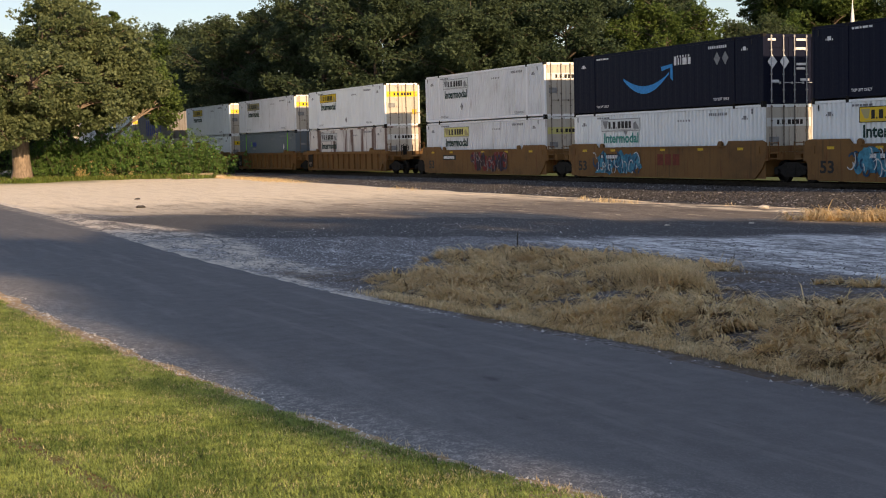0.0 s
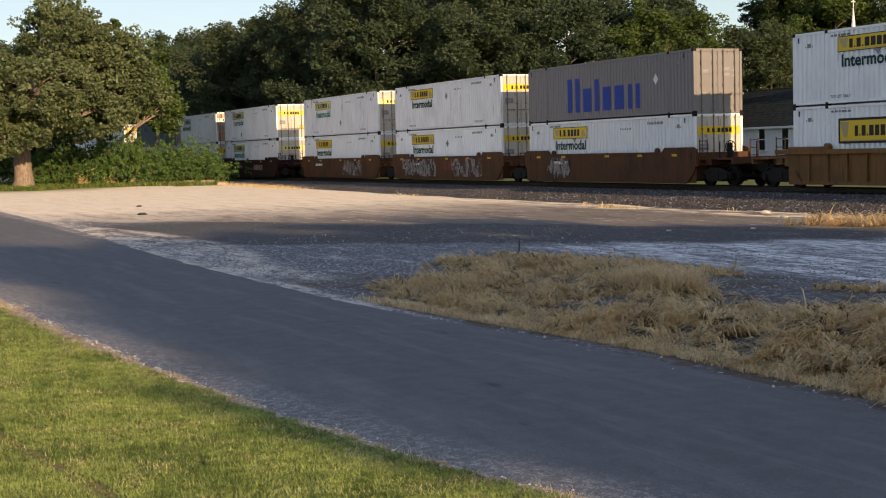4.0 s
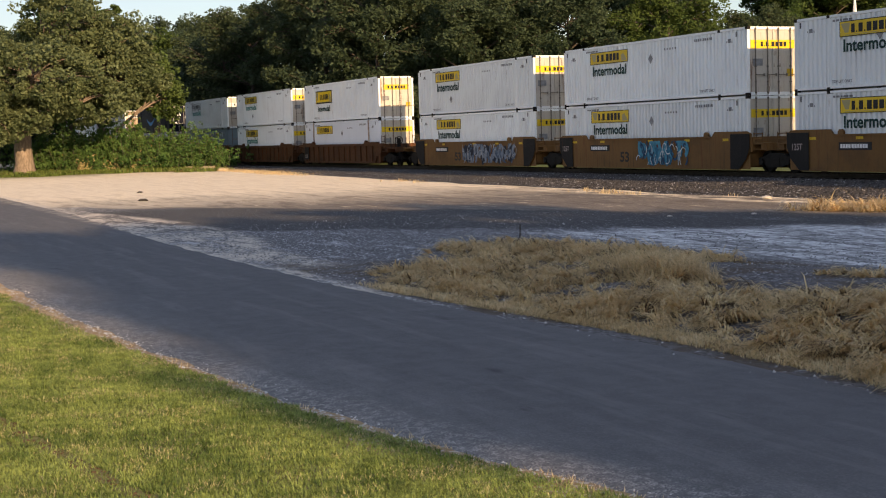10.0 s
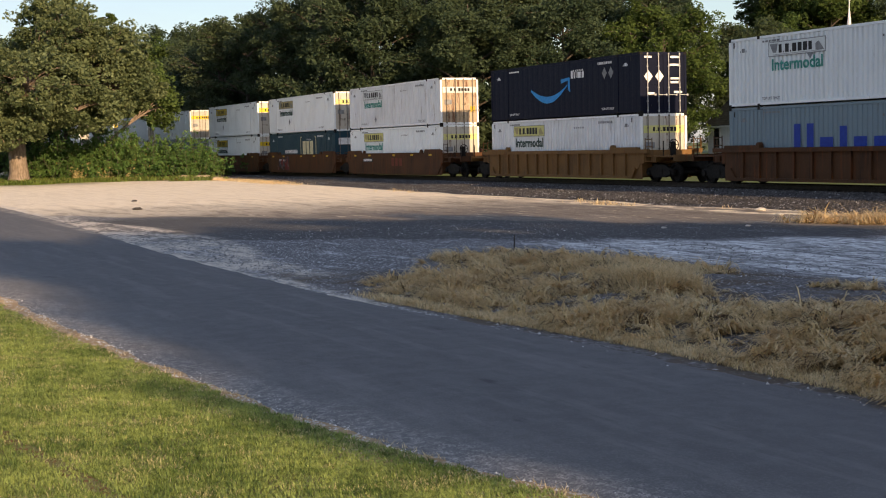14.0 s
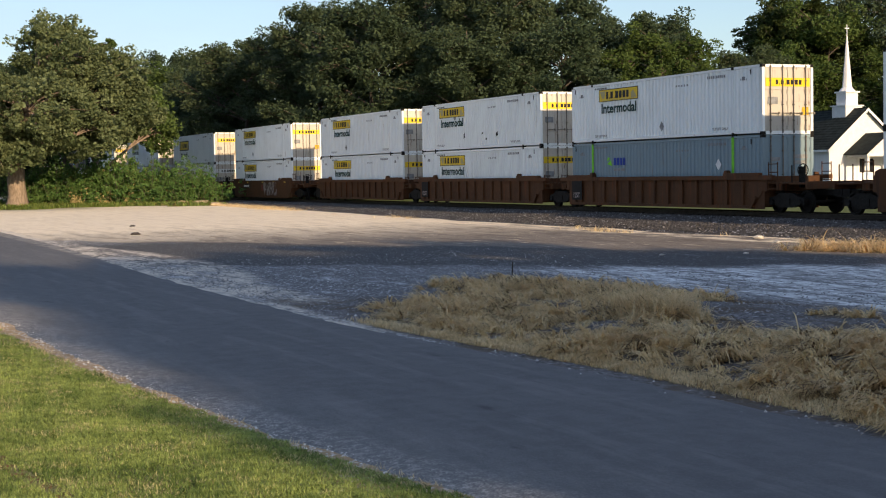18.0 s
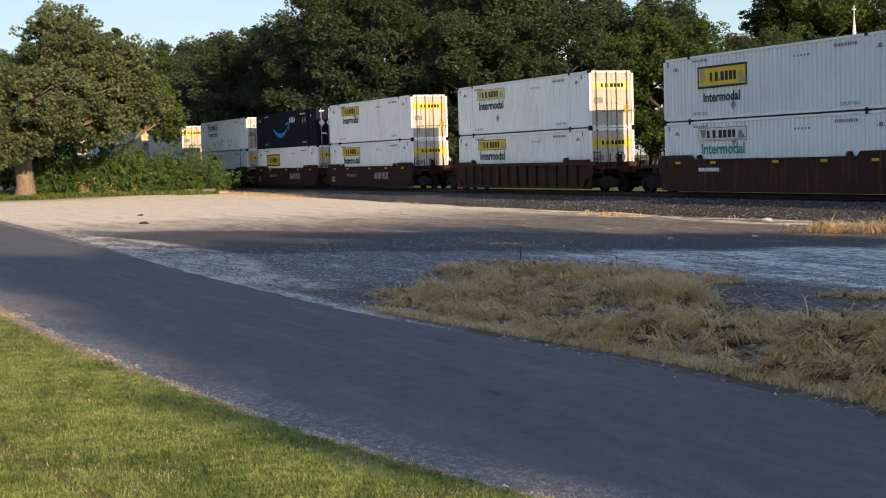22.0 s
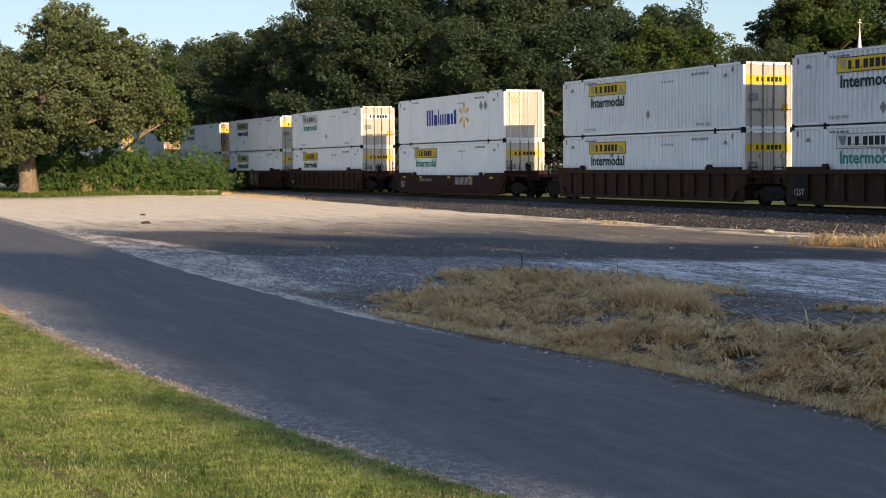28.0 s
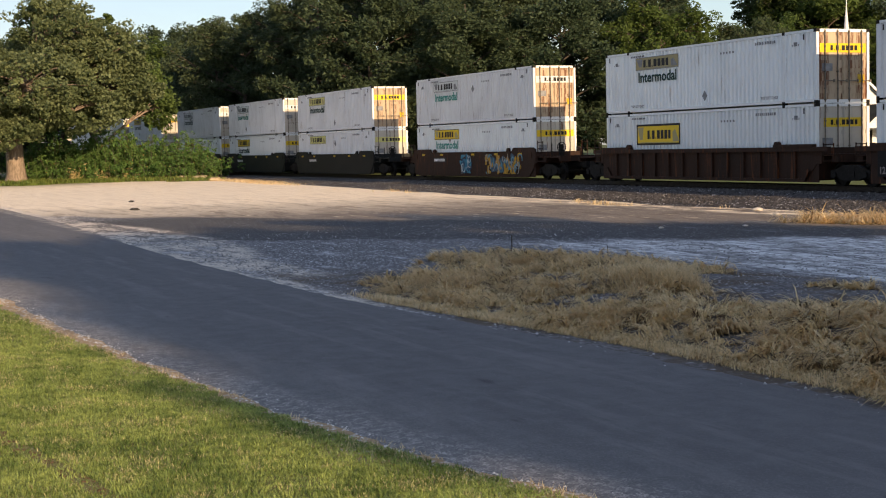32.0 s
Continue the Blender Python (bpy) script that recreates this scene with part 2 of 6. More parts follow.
def part(name, mesh, parent, m=None, label=""):
    """Links a mesh as one part under a thing or a part."""
    ob = new(name, mesh)
    ob.parent = parent
    if m is not None:
        ob.matrix_local = m
    if label:
        ob["label"] = label
    if name in ("stem_tuft", "code_mark", "lettering", "graffiti", "graffiti_fill", "corner_casting"):
        ob["kind"] = "stuff"
    return ob


def sheet(name, verts, faces, mat, smooth=False):
    """A mesh from arrays of corners and of faces with one number of corners each."""
    me = bpy.data.meshes.new(name)
    verts, faces = np.asarray(verts, np.float32), np.asarray(faces, np.int32)
    k = faces.shape[1]
    me.vertices.add(len(verts))
    me.vertices.foreach_set("co", verts.ravel())
    me.loops.add(faces.size)
    me.loops.foreach_set("vertex_index", faces.ravel())
    me.polygons.add(len(faces))
    me.polygons.foreach_set("loop_start", np.arange(0, faces.size, k, dtype=np.int32))
    me.polygons.foreach_set("loop_total", np.full(len(faces), k, np.int32))
    if smooth:
        me.polygons.foreach_set("use_smooth", np.ones(len(faces), bool))
    me.materials.append(mat)
    me.update(calc_edges=True)
    return me


def lettering(text, width, height, mat):
    """Raised letters in the built-in font that fill a box of that size in x and z, facing -y, from the lower left corner."""
    cu = bpy.data.curves.new("lettering", "FONT")
    cu.body, cu.extrude, cu.resolution_u, cu.offset = text, 0.0, 3, 0.028
    ob = new("lettering", cu)
    bpy.context.view_layer.update()
    me = bpy.data.meshes.new_from_object(ob.evaluated_get(bpy.context.evaluated_depsgraph_get()))
    bpy.data.objects.remove(ob)
    co = np.array([v.co[:] for v in me.vertices])
    lo, hi = co.min(0), co.max(0)
    for v in me.vertices:
        x = (v.co.x - lo[0]) / (hi[0] - lo[0]) * width
        z = (v.co.y - lo[1]) / (hi[1] - lo[1]) * height
        v.co = (x, 0, z)
    me.materials.clear()
    me.materials.append(mat)
    return me


def hermite(a, b, x):
    f = min(1, max(0, (x - a) / (b - a)))
    return f * f * (3 - 2 * f)


# ---- the ground ----
RAIL = 0.74                  # rail top above the road
TRACK = 38.19                # the track's centre line


def lift(x, y):
    """The height of the open ground."""
    z = 0.42 * hermite(-60, -150, x) * hermite(3, 14, y)
    if y < 5:
        z += 0.03 * max(0.0, near_edge(x) - y)
    if 8.8 < y < 20:
        bank = hermite(9.7, 11.4, y) * hermite(19, 14.5, y) * hermite(-35, -29, x) * hermite(-3, -9, x)
        z += bank * (0.10 + 0.15 * noise.noise((x * 0.22, y * 0.3, 2.0)) + 0.12 * noise.noise((x * 0.7, y * 0.8, 5.0)))
        for cx, cy, sx, sy, high in ((-27.0, 14.4, 3.0, 1.5, 0.12), (-20.6, 12.9, 1.1, 0.8, 0.20), (-18.2, 11.6, 1.5, 0.8, 0.10), (-12.8, 12.4, 3.4, 1.7, 0.26)):
            z += high * math.exp(-((x - cx) / sx) ** 2 - ((y - cy) / sy) ** 2)
    if y > 43:
        z += 0.9 * hermite(43, 75, y)
    z += 0.035 * noise.noise((x * 0.25, y * 0.25, 0.0)) * hermite(9.2, 12, y)
    return z


def near_edge(x):
    """The lawn's edge along the road."""
    return 2.28 + 25.2 / max(7.5, -x) if x < -7.5 else 5.64


def far_edge(x):
    """The road's other edge: it widens towards the east, and a little where the apron joins it."""
    return 9.0 + 0.68 * hermite(-25, -15, x) + 1.1 * hermite(-32, -66, x)


def spread(*runs):
    out = []
    for a, b, n in runs:
        out += list(np.linspace(a, b, n, endpoint=False))
    return out + [runs[-1][1]]


def ground_mat():
    n = Nodes("mixed_ground")
    p = n.add("NewGeometry").outputs["Position"]
    xyz = n.add("SeparateXYZ", Vector=p)
    x, y = xyz.outputs[0], xyz.outputs[1]
    long = n.add("Mapping", Vector=p)
    long.inputs["Scale"].default_value = (0.35, 1.0, 1.0)
    lv = long.outputs[0]
    wob = n.math("MULTIPLY", n.math("SUBTRACT", n.noise(lv, 0.35, 5), 0.5), 6.0)
    small = n.math("MULTIPLY", n.math("SUBTRACT", n.noise(p, 2.2, 4), 0.5), 1.2)
    yw = n.math("ADD", y, wob)
    xw = n.math("ADD", x, n.math("MULTIPLY", wob, 2.5))
    grit = n.noise(p, 26.0, 3, 0.7)
    stone = n.add("TexVoronoi", Vector=p, Scale=22.0)
    pebble = n.step(stone.outputs["Distance"], 0.05, 0.35)
    tone = stone.outputs["Color"]
    gsep = n.add("SeparateColor", Color=tone).outputs[0]
    # gravel: cream limestone in the west, brown-grey towards the line, blue-grey in the hollow
    worn = n.add("Mapping", Vector=p)
    worn.inputs["Scale"].default_value = (0.2, 1.0, 1.0)
    wv = worn.outputs[0]
    patch = n.noise(lv, 0.30, 6, 0.62)
    streak = n.noise(lv, 1.1, 6, 0.7)
    thin = n.noise(wv, 1.4, 6, 0.75)
    rough = n.noise(lv, 5.0, 6, 0.75)
    fleck = n.step(gsep, 0.87, 0.97, 0, 0.9)
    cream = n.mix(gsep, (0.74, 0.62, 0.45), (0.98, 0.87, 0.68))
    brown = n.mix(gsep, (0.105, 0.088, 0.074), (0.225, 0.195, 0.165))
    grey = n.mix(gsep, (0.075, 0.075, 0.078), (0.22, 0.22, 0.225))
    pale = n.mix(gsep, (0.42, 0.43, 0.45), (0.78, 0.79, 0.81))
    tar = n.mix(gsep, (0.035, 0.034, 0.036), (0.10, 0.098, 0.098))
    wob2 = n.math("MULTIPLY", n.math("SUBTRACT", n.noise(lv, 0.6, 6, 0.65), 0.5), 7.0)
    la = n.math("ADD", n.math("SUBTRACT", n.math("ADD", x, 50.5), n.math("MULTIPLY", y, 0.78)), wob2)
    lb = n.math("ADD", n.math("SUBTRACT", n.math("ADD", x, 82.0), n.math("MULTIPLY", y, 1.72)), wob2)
    # sunlit side, sun put into the colour: cream west, browner and stained towards east
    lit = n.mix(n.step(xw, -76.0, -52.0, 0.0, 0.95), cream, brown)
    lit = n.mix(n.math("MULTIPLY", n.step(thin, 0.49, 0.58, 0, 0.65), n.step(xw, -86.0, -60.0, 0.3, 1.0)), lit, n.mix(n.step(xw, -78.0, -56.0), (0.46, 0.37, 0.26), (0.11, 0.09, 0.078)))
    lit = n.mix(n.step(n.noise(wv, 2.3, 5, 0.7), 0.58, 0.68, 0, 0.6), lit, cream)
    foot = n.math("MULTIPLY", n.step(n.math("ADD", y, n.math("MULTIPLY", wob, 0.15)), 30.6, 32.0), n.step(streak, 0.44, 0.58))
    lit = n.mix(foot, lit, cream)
    # grey gravel, flecked with pale stones
    apron = n.mix(n.step(streak, 0.52, 0.74), grey, pale)
    apron = n.mix(n.step(rough, 0.50, 0.58, 0, 0.85), apron, grey)
    apron = n.mix(fleck, apron, pale)
    # the warm sunlit colours take over along the shade's edge
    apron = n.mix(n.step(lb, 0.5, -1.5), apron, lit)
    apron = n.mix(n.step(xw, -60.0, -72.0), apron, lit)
    # old dark tarmac across the middle, ending where the sunlit colours begin
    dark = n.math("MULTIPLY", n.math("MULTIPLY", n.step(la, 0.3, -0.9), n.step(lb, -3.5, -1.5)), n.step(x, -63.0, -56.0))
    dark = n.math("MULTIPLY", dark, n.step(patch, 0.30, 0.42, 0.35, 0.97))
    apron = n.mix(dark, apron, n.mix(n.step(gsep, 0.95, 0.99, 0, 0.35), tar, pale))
    # sandy strip along the road
    bulge = n.math("MULTIPLY", n.step(n.math("ABSOLUTE", n.math("ADD", x, 46.0)), 18.0, 2.0), 1.6)
    vy = n.math("SUBTRACT", n.math("ADD", y, n.math("ADD", n.math("MULTIPLY", small, 0.9), n.math("MULTIPLY", wob, 0.18))), bulge)
    verge = n.math("MULTIPLY", n.math("MULTIPLY", n.step(vy, 10.35, 9.85), n.step(x, -19.0, -25.0, 0.0, 1.0)), n.step(n.math("ADD", n.math("MULTIPLY", rough, 0.5), n.math("MULTIPLY", streak, 0.5)), 0.55, 0.45, 0.12, 1.0))
    apron = n.mix(verge, apron, n.mix(gsep, (0.44, 0.39, 0.32), (0.80, 0.73, 0.63)))
    # pale washed gravel beyond the dry grass
    wash = n.math("MULTIPLY", n.math("MULTIPLY", n.step(la, 0.2, 1.4), n.step(x, -37.0, -33.0)), n.step(n.math("ADD", y, n.math("MULTIPLY", wob, 0.3)), 17.2, 18.4))
    wash = n.math("MULTIPLY", wash, n.step(n.noise(wv, 1.0, 6, 0.7), 0.64, 0.50, 0.08, 1.0))
    apron = n.mix(wash, apron, n.mix(n.step(n.math("ADD", n.math("MULTIPLY", rough, 0.6), n.math("MULTIPLY", thin, 0.4)), 0.44, 0.56), n.mix(gsep, (0.58, 0.60, 0.60), (0.92, 0.93, 0.92)), (0.20, 0.20, 0.20)))
    # dark stony hollow below it, and soil under the grass
    hollow = n.math("MULTIPLY", n.math("MULTIPLY", n.step(xw, -31, -27), n.step(n.math("ADD", y, n.math("MULTIPLY", wob, 0.3)), 18.2, 16.6)), n.step(y, 8.9, 9.2))
    under = n.mix(gsep, (0.06, 0.057, 0.057), (0.22, 0.21, 0.21))
    under = n.mix(n.step(n.noise(p, 0.9, 5), 0.44, 0.60), under, n.mix(grit, (0.05, 0.038, 0.028), (0.16, 0.12, 0.085)))
    apron = n.mix(hollow, apron, n.mix(n.step(gsep, 0.94, 0.99, 0, 0.45), under, pale))
    # turf: beyond the line, far off and on the lawn
    turf = n.mix(n.noise(p, 1.6, 5), (0.06, 0.09, 0.02), (0.13, 0.15, 0.045))
    soil = n.mix(n.noise(p, 5.0, 4), (0.28, 0.19, 0.10), (0.52, 0.37, 0.21))
    soil = n.mix(n.step(gsep, 0.7, 0.9, 0, 0.7), soil, (0.62, 0.58, 0.52))
    turfy = n.mix(n.noise(p, 3.0, 5), (0.10, 0.125, 0.035), (0.24, 0.20, 0.085))
    inner = n.math("SUBTRACT", y, n.math("ADD", 2.08, n.math("DIVIDE", 25.2, n.math("MULTIPLY", x, -1.0))))
    soil = n.mix(n.step(n.math("ADD", inner, n.math("MULTIPLY", small, 0.3)), 0.05, -0.25), soil, turfy)
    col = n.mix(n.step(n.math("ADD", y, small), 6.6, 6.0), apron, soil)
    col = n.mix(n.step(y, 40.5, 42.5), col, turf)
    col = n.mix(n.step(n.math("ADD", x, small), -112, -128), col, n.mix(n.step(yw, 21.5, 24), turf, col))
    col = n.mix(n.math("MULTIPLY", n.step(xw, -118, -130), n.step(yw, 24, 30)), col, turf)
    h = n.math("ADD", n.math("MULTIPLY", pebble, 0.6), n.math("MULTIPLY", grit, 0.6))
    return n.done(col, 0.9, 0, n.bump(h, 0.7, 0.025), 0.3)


GX = spread((-2200, -240, 14), (-240, -80, 60), (-80, -6, 190), (-6, 60, 14), (60, 900, 8))
GY = spread((-700, -6, 10), (-6, 24, 100), (24, 46, 34), (46, 130, 26), (130, 2200, 12))
gv = [(x, y, lift(x, y)) for y in GY for x in GX]
gw = len(GX)
gf = [(j * gw + i, j * gw + i + 1, (j + 1) * gw + i + 1, (j + 1) * gw + i) for j in range(len(GY) - 1) for i in range(gw - 1)]
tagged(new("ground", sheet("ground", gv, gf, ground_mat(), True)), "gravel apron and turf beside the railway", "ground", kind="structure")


def road_mat():
    n = Nodes("worn_asphalt")
    p = n.add("NewGeometry").outputs["Position"]
    xyz = n.add("SeparateXYZ", Vector=p)
    long = n.add("Mapping", Vector=p)
    long.inputs["Scale"].default_value = (0.22, 1.0, 1.0)
    lv = long.outputs[0]
    chips = n.add("TexVoronoi", Vector=p, Scale=70.0)
    chip = n.add("SeparateColor", Color=chips.outputs["Color"]).outputs[0]
    base = n.mix(n.noise(lv, 0.8, 6, 0.65), (0.078, 0.078, 0.081), (0.135, 0.133, 0.134))
    base = n.mix(n.step(chip, 0.7, 1.0, 0, 0.4), base, (0.19, 0.185, 0.18))
    streaks = n.add("Mapping", Vector=p)
    streaks.inputs["Scale"].default_value = (0.10, 1.0, 1.0)
    base = n.mix(n.step(n.noise(streaks.outputs[0], 2.4, 6, 0.7), 0.50, 0.66, 0, 0.55), base, (0.175, 0.17, 0.168))
    # dust and grit washed over the near edge
    inner = n.math("SUBTRACT", xyz.outputs[1], n.math("ADD", 2.28, n.math("DIVIDE", 25.2, n.math("MULTIPLY", xyz.outputs[0], -1.0))))
    dust = n.math("MULTIPLY", n.step(inner, 2.3, 0.5), n.step(n.noise(lv, 0.9, 6, 0.72), 0.38, 0.58, 0.15, 1.0))
    base = n.mix(n.math("MULTIPLY", dust, 0.45), base, n.mix(chip, (0.15, 0.147, 0.143), (0.33, 0.32, 0.305)))
    fringe = n.math("MULTIPLY", n.step(n.math("ADD", inner, n.math("MULTIPLY", n.noise(p, 1.4, 4), 0.5)), 1.35, 0.65), n.step(n.noise(p, 9.0, 4, 0.7), 0.44, 0.58, 0.1, 0.75))
    base = n.mix(fringe, base, n.mix(chip, (0.10, 0.098, 0.096), (0.52, 0.49, 0.45)))
    far = n.math("MULTIPLY", n.math("MULTIPLY", n.step(xyz.outputs[1], 8.8, 9.15), n.step(xyz.outputs[0], -20.0, -25.0)), n.step(n.noise(p, 1.5, 5, 0.7), 0.42, 0.6))
    base = n.mix(n.math("MULTIPLY", far, 0.8), base, n.mix(chip, (0.24, 0.215, 0.18), (0.52, 0.475, 0.41)))
    west = n.step(n.math("ADD", xyz.outputs[0], n.math("MULTIPLY", n.noise(p, 0.3, 4), 14.0)), -62.0, -80.0, 0, 0.8)
    base = n.mix(west, base, (0.34, 0.28, 0.21))
    stain = n.step(n.noise(lv, 2.1, 3), 0.68, 0.74, 0, 0.55)
    base = n.mix(stain, base, (0.024, 0.024, 0.026))
    h = n.math("ADD", chips.outputs["Distance"], n.noise(p, 40, 2))
    return n.done(base, n.step(n.noise(p, 3, 4), 0.3, 0.7, 0.72, 0.9), 0, n.bump(h, 0.5, 0.006), 0.4)


rx = spread((-900, -120, 20), (-120, -40, 90), (-40, -4, 160), (-4, 400, 20))
rv, rf = [], []
for x in rx:
    a = near_edge(x) + 0.0 + 0.12 * noise.noise((x * 0.9, 0, 0)) + 0.05 * noise.noise((x * 3.1, 0, 4))
    b = far_edge(x) + 0.10 * noise.noise((x * 0.8, 3, 0)) + 0.05 * noise.noise((x * 2.7, 9, 4))
    for k in range(9):
        y = a + (b - a) * k / 8
        rv.append((x, y, 0.012 + 0.03 * math.sin(math.pi * k / 8) + lift(x, y) + (0.0 if 0 < k < 8 else -0.03)))
for i in range(len(rx) - 1):
    rf += [(i * 9 + k, (i + 1) * 9 + k, (i + 1) * 9 + k + 1, i * 9 + k + 1) for k in range(8)]
tagged(new("road", sheet("road", rv, rf, road_mat(), True)), "worn grey asphalt lane with gritty crumbling edges", "road", kind="structure")


# ---- the railway line ----
def ballast_mat():
    n = Nodes("crushed_stone_ballast")
    p = n.add("NewGeometry").outputs["Position"]
    st = n.add("TexVoronoi", Vector=p, Scale=13.0)
    c = n.add("SeparateColor", Color=st.outputs["Color"]).outputs[0]
    col = n.mix(c, (0.025, 0.023, 0.022), (0.105, 0.097, 0.092))
    col = n.mix(n.step(c, 0.90, 0.95), col, (0.46, 0.45, 0.45))
    col = n.mix(n.step(n.noise(p, 0.4, 4), 0.5, 0.75, 0, 0.5), col, (0.06, 0.045, 0.035))
    # the train's shade along the rails, painted in as near-black stone
    y = n.add("SeparateXYZ", Vector=p).outputs[1]
    rail_shade = n.step(n.math("ADD", n.math("ABSOLUTE", n.math("SUBTRACT", y, TRACK)), n.math("MULTIPLY", n.noise(p, 1.5, 3), 0.5)), 2.1, 1.6, 0, 0.85)
    col = n.mix(rail_shade, col, (0.012, 0.011, 0.010))
    return n.done(col, 0.85, 0, n.bump(n.step(st.outputs["Distance"], 0.0, 0.5), 1.0, 0.05), 0.2)


BALLAST = ballast_mat()
bx = spread((-700, -170, 40), (-170, -30, 330), (-30, 300, 60))
prof = ((33.2, -0.05), (34.0, 0.16), (34.8, 0.34), (35.6, 0.47), (36.3, 0.53), (37.2, 0.57), (38.2, 0.60), (39.2, 0.60), (40.1, 0.6), (41.4, 0.5), (43.0, 0.2), (44.2, -0.1))
bv, bf = [], []
for x in bx:
    for k, (y, z) in enumerate(prof):
        w = 0 if k in (0, len(prof) - 1) else 1
        yy = y + 0.5 * noise.noise((x * 0.2, y, 1)) * (k < 2)
        bv.append((x, yy, z + lift(x, y) * hermite(36, 33, y) + 0.06 * w * noise.noise((x * 1.7, y * 1.7, 0))))
w = len(prof)
for i in range(len(bx) - 1):
    bf += [(i * w + k, (i + 1) * w + k, (i + 1) * w + k + 1, i * w + k + 1) for k in range(w - 1)]
tagged(new("ballast", sheet("ballast", bv, bf, BALLAST, True)), "bank of dark crushed stone under the railway", "ballast", kind="structure")
track = tagged(new("railway_track"), "steel rails on creosoted timber sleepers in dark ballast", "railway", kind="structure")
for side in (-0.755, 0.755):
    s = Shape()
    for a, b, c, d in ((-0.037, 0.037, -0.045, 0), (-0.01, 0.01, -0.15, -0.045), (-0.07, 0.07, -0.17, -0.15)):
        s.box(-700, 300, side + a, side + b, c, d)
    part("rail", s.mesh("rail", RAILTOP), track, pose(0, TRACK, RAIL))
WOOD = plain("creosoted_timber", (0.05, 0.038, 0.03), 0.8, 0.35, 4.0)
tie = Shape().box(-0.115, 0.115, -1.3, 1.3, -0.18, 0.03).mesh("sleeper", WOOD)
for i in range(240):
    part("sleeper", tie, track, pose(-160 + 0.52 * i, TRACK, 0.57, 0, 0, random.uniform(-1, 1)))


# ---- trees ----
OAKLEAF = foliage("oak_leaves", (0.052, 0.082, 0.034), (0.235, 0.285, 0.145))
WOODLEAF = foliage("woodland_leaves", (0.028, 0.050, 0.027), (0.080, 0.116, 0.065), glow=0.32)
BRIGHTLEAF = foliage("bright_green_leaves", (0.04, 0.078, 0.02), (0.10, 0.16, 0.048), glow=0.36)
PINELEAF = foliage("pine_needles", (0.02, 0.04, 0.014), (0.06, 0.085, 0.026))
WEEDTREE = foliage("fresh_green_leaves", (0.045, 0.085, 0.025), (0.15, 0.23, 0.075))
WEEDLEAF = foliage("weed_leaves", (0.04, 0.105, 0.03), (0.17, 0.30, 0.09), 0.04)
DRYLEAF = foliage("withered_leaves", (0.40, 0.32, 0.13), (0.78, 0.66, 0.36))
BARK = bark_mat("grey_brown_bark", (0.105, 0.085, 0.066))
# paler than BARK: sun on the trunk is put into the colour
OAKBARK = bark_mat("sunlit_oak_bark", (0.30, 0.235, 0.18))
rng = np.random.default_rng(7)


def leaves(centres, size, mat, name="crown", flat=0.5, single=False):
    """One mesh of small leaf sprays, one at each centre: folded, or single where they are far off."""
    n = len(centres)
    a = rng.uniform(0, 2 * np.pi, n)
    tilt = rng.normal(0, flat, n)
    roll = rng.normal(0, 0.9, n)
    d = np.stack([np.cos(a) * np.cos(tilt), np.sin(a) * np.cos(tilt), np.sin(tilt)], 1)
    side = np.stack([-np.sin(a), np.cos(a), np.zeros(n)], 1)
    up = np.cross(d, side)
    s2 = side * np.cos(roll)[:, None] + up * np.sin(roll)[:, None]
    fold = np.cross(d, s2)
    L = (size * rng.uniform(0.6, 1.35, n))[:, None]
    w = L * rng.uniform(0.26, 0.46, n)[:, None]
    if single:
        v = np.stack([centres - d * L * 0.5 + s2 * w * 0.3, centres + s2 * w * 1.1 + d * L * 0.1, centres + d * L * 0.5 - s2 * w * 0.8], 1).reshape(-1, 3)
        return sheet(name, v, np.arange(n * 3).reshape(-1, 3), mat)
    v = np.stack([centres - d * L * 0.5, centres + s2 * w + fold * w * 0.3 - d * L * 0.05, centres + d * L * 0.5, centres - s2 * w + fold * w * 0.3 + d * L * 0.08], 1).reshape(-1, 3)
    q = np.arange(n)[:, None] * 4
    f = np.concatenate([q + [0, 1, 2], q + [0, 2, 3]], 0)
    return sheet(name, v, f, mat)


def clumps(count, per, size):
    """Offsets of sprays in clumps: dense at the rim, thin inside."""
    d = rng.normal(0, 1, (count * per, 3))
    d /= np.linalg.norm(d, axis=1)[:, None]
    return (d * (rng.uniform(0.25, 1.0, (count * per, 1)) ** 0.5) * size).reshape(count, per, 3)


def limb_points(a, b, sag, n=6):
    a, b = Vector(a), Vector(b)
    out = []
    for i in range(n + 1):
        u = i / n
        p = a.lerp(b, u)
        p.z += sag * math.sin(math.pi * u)
        p += Vector((noise.noise(p * 0.7), noise.noise(p * 0.7 + Vector((9, 0, 0))), 0)) * 0.25 * u
        out.append(p)
    return out


def wood_mesh(limbs, mat, sides=7):
    """Tapered trunk and limbs: each a list of points with a radius at both ends."""
    s = Shape()
    for pts, r0, r1 in limbs:
        n = max(1, len(pts) - 1)
        s.limb(pts, r0 if isinstance(r0, (list, tuple)) else [r0 + (r1 - r0) * i / n for i in range(n + 1)], sides)
    return s.mesh("trunk", mat, True)


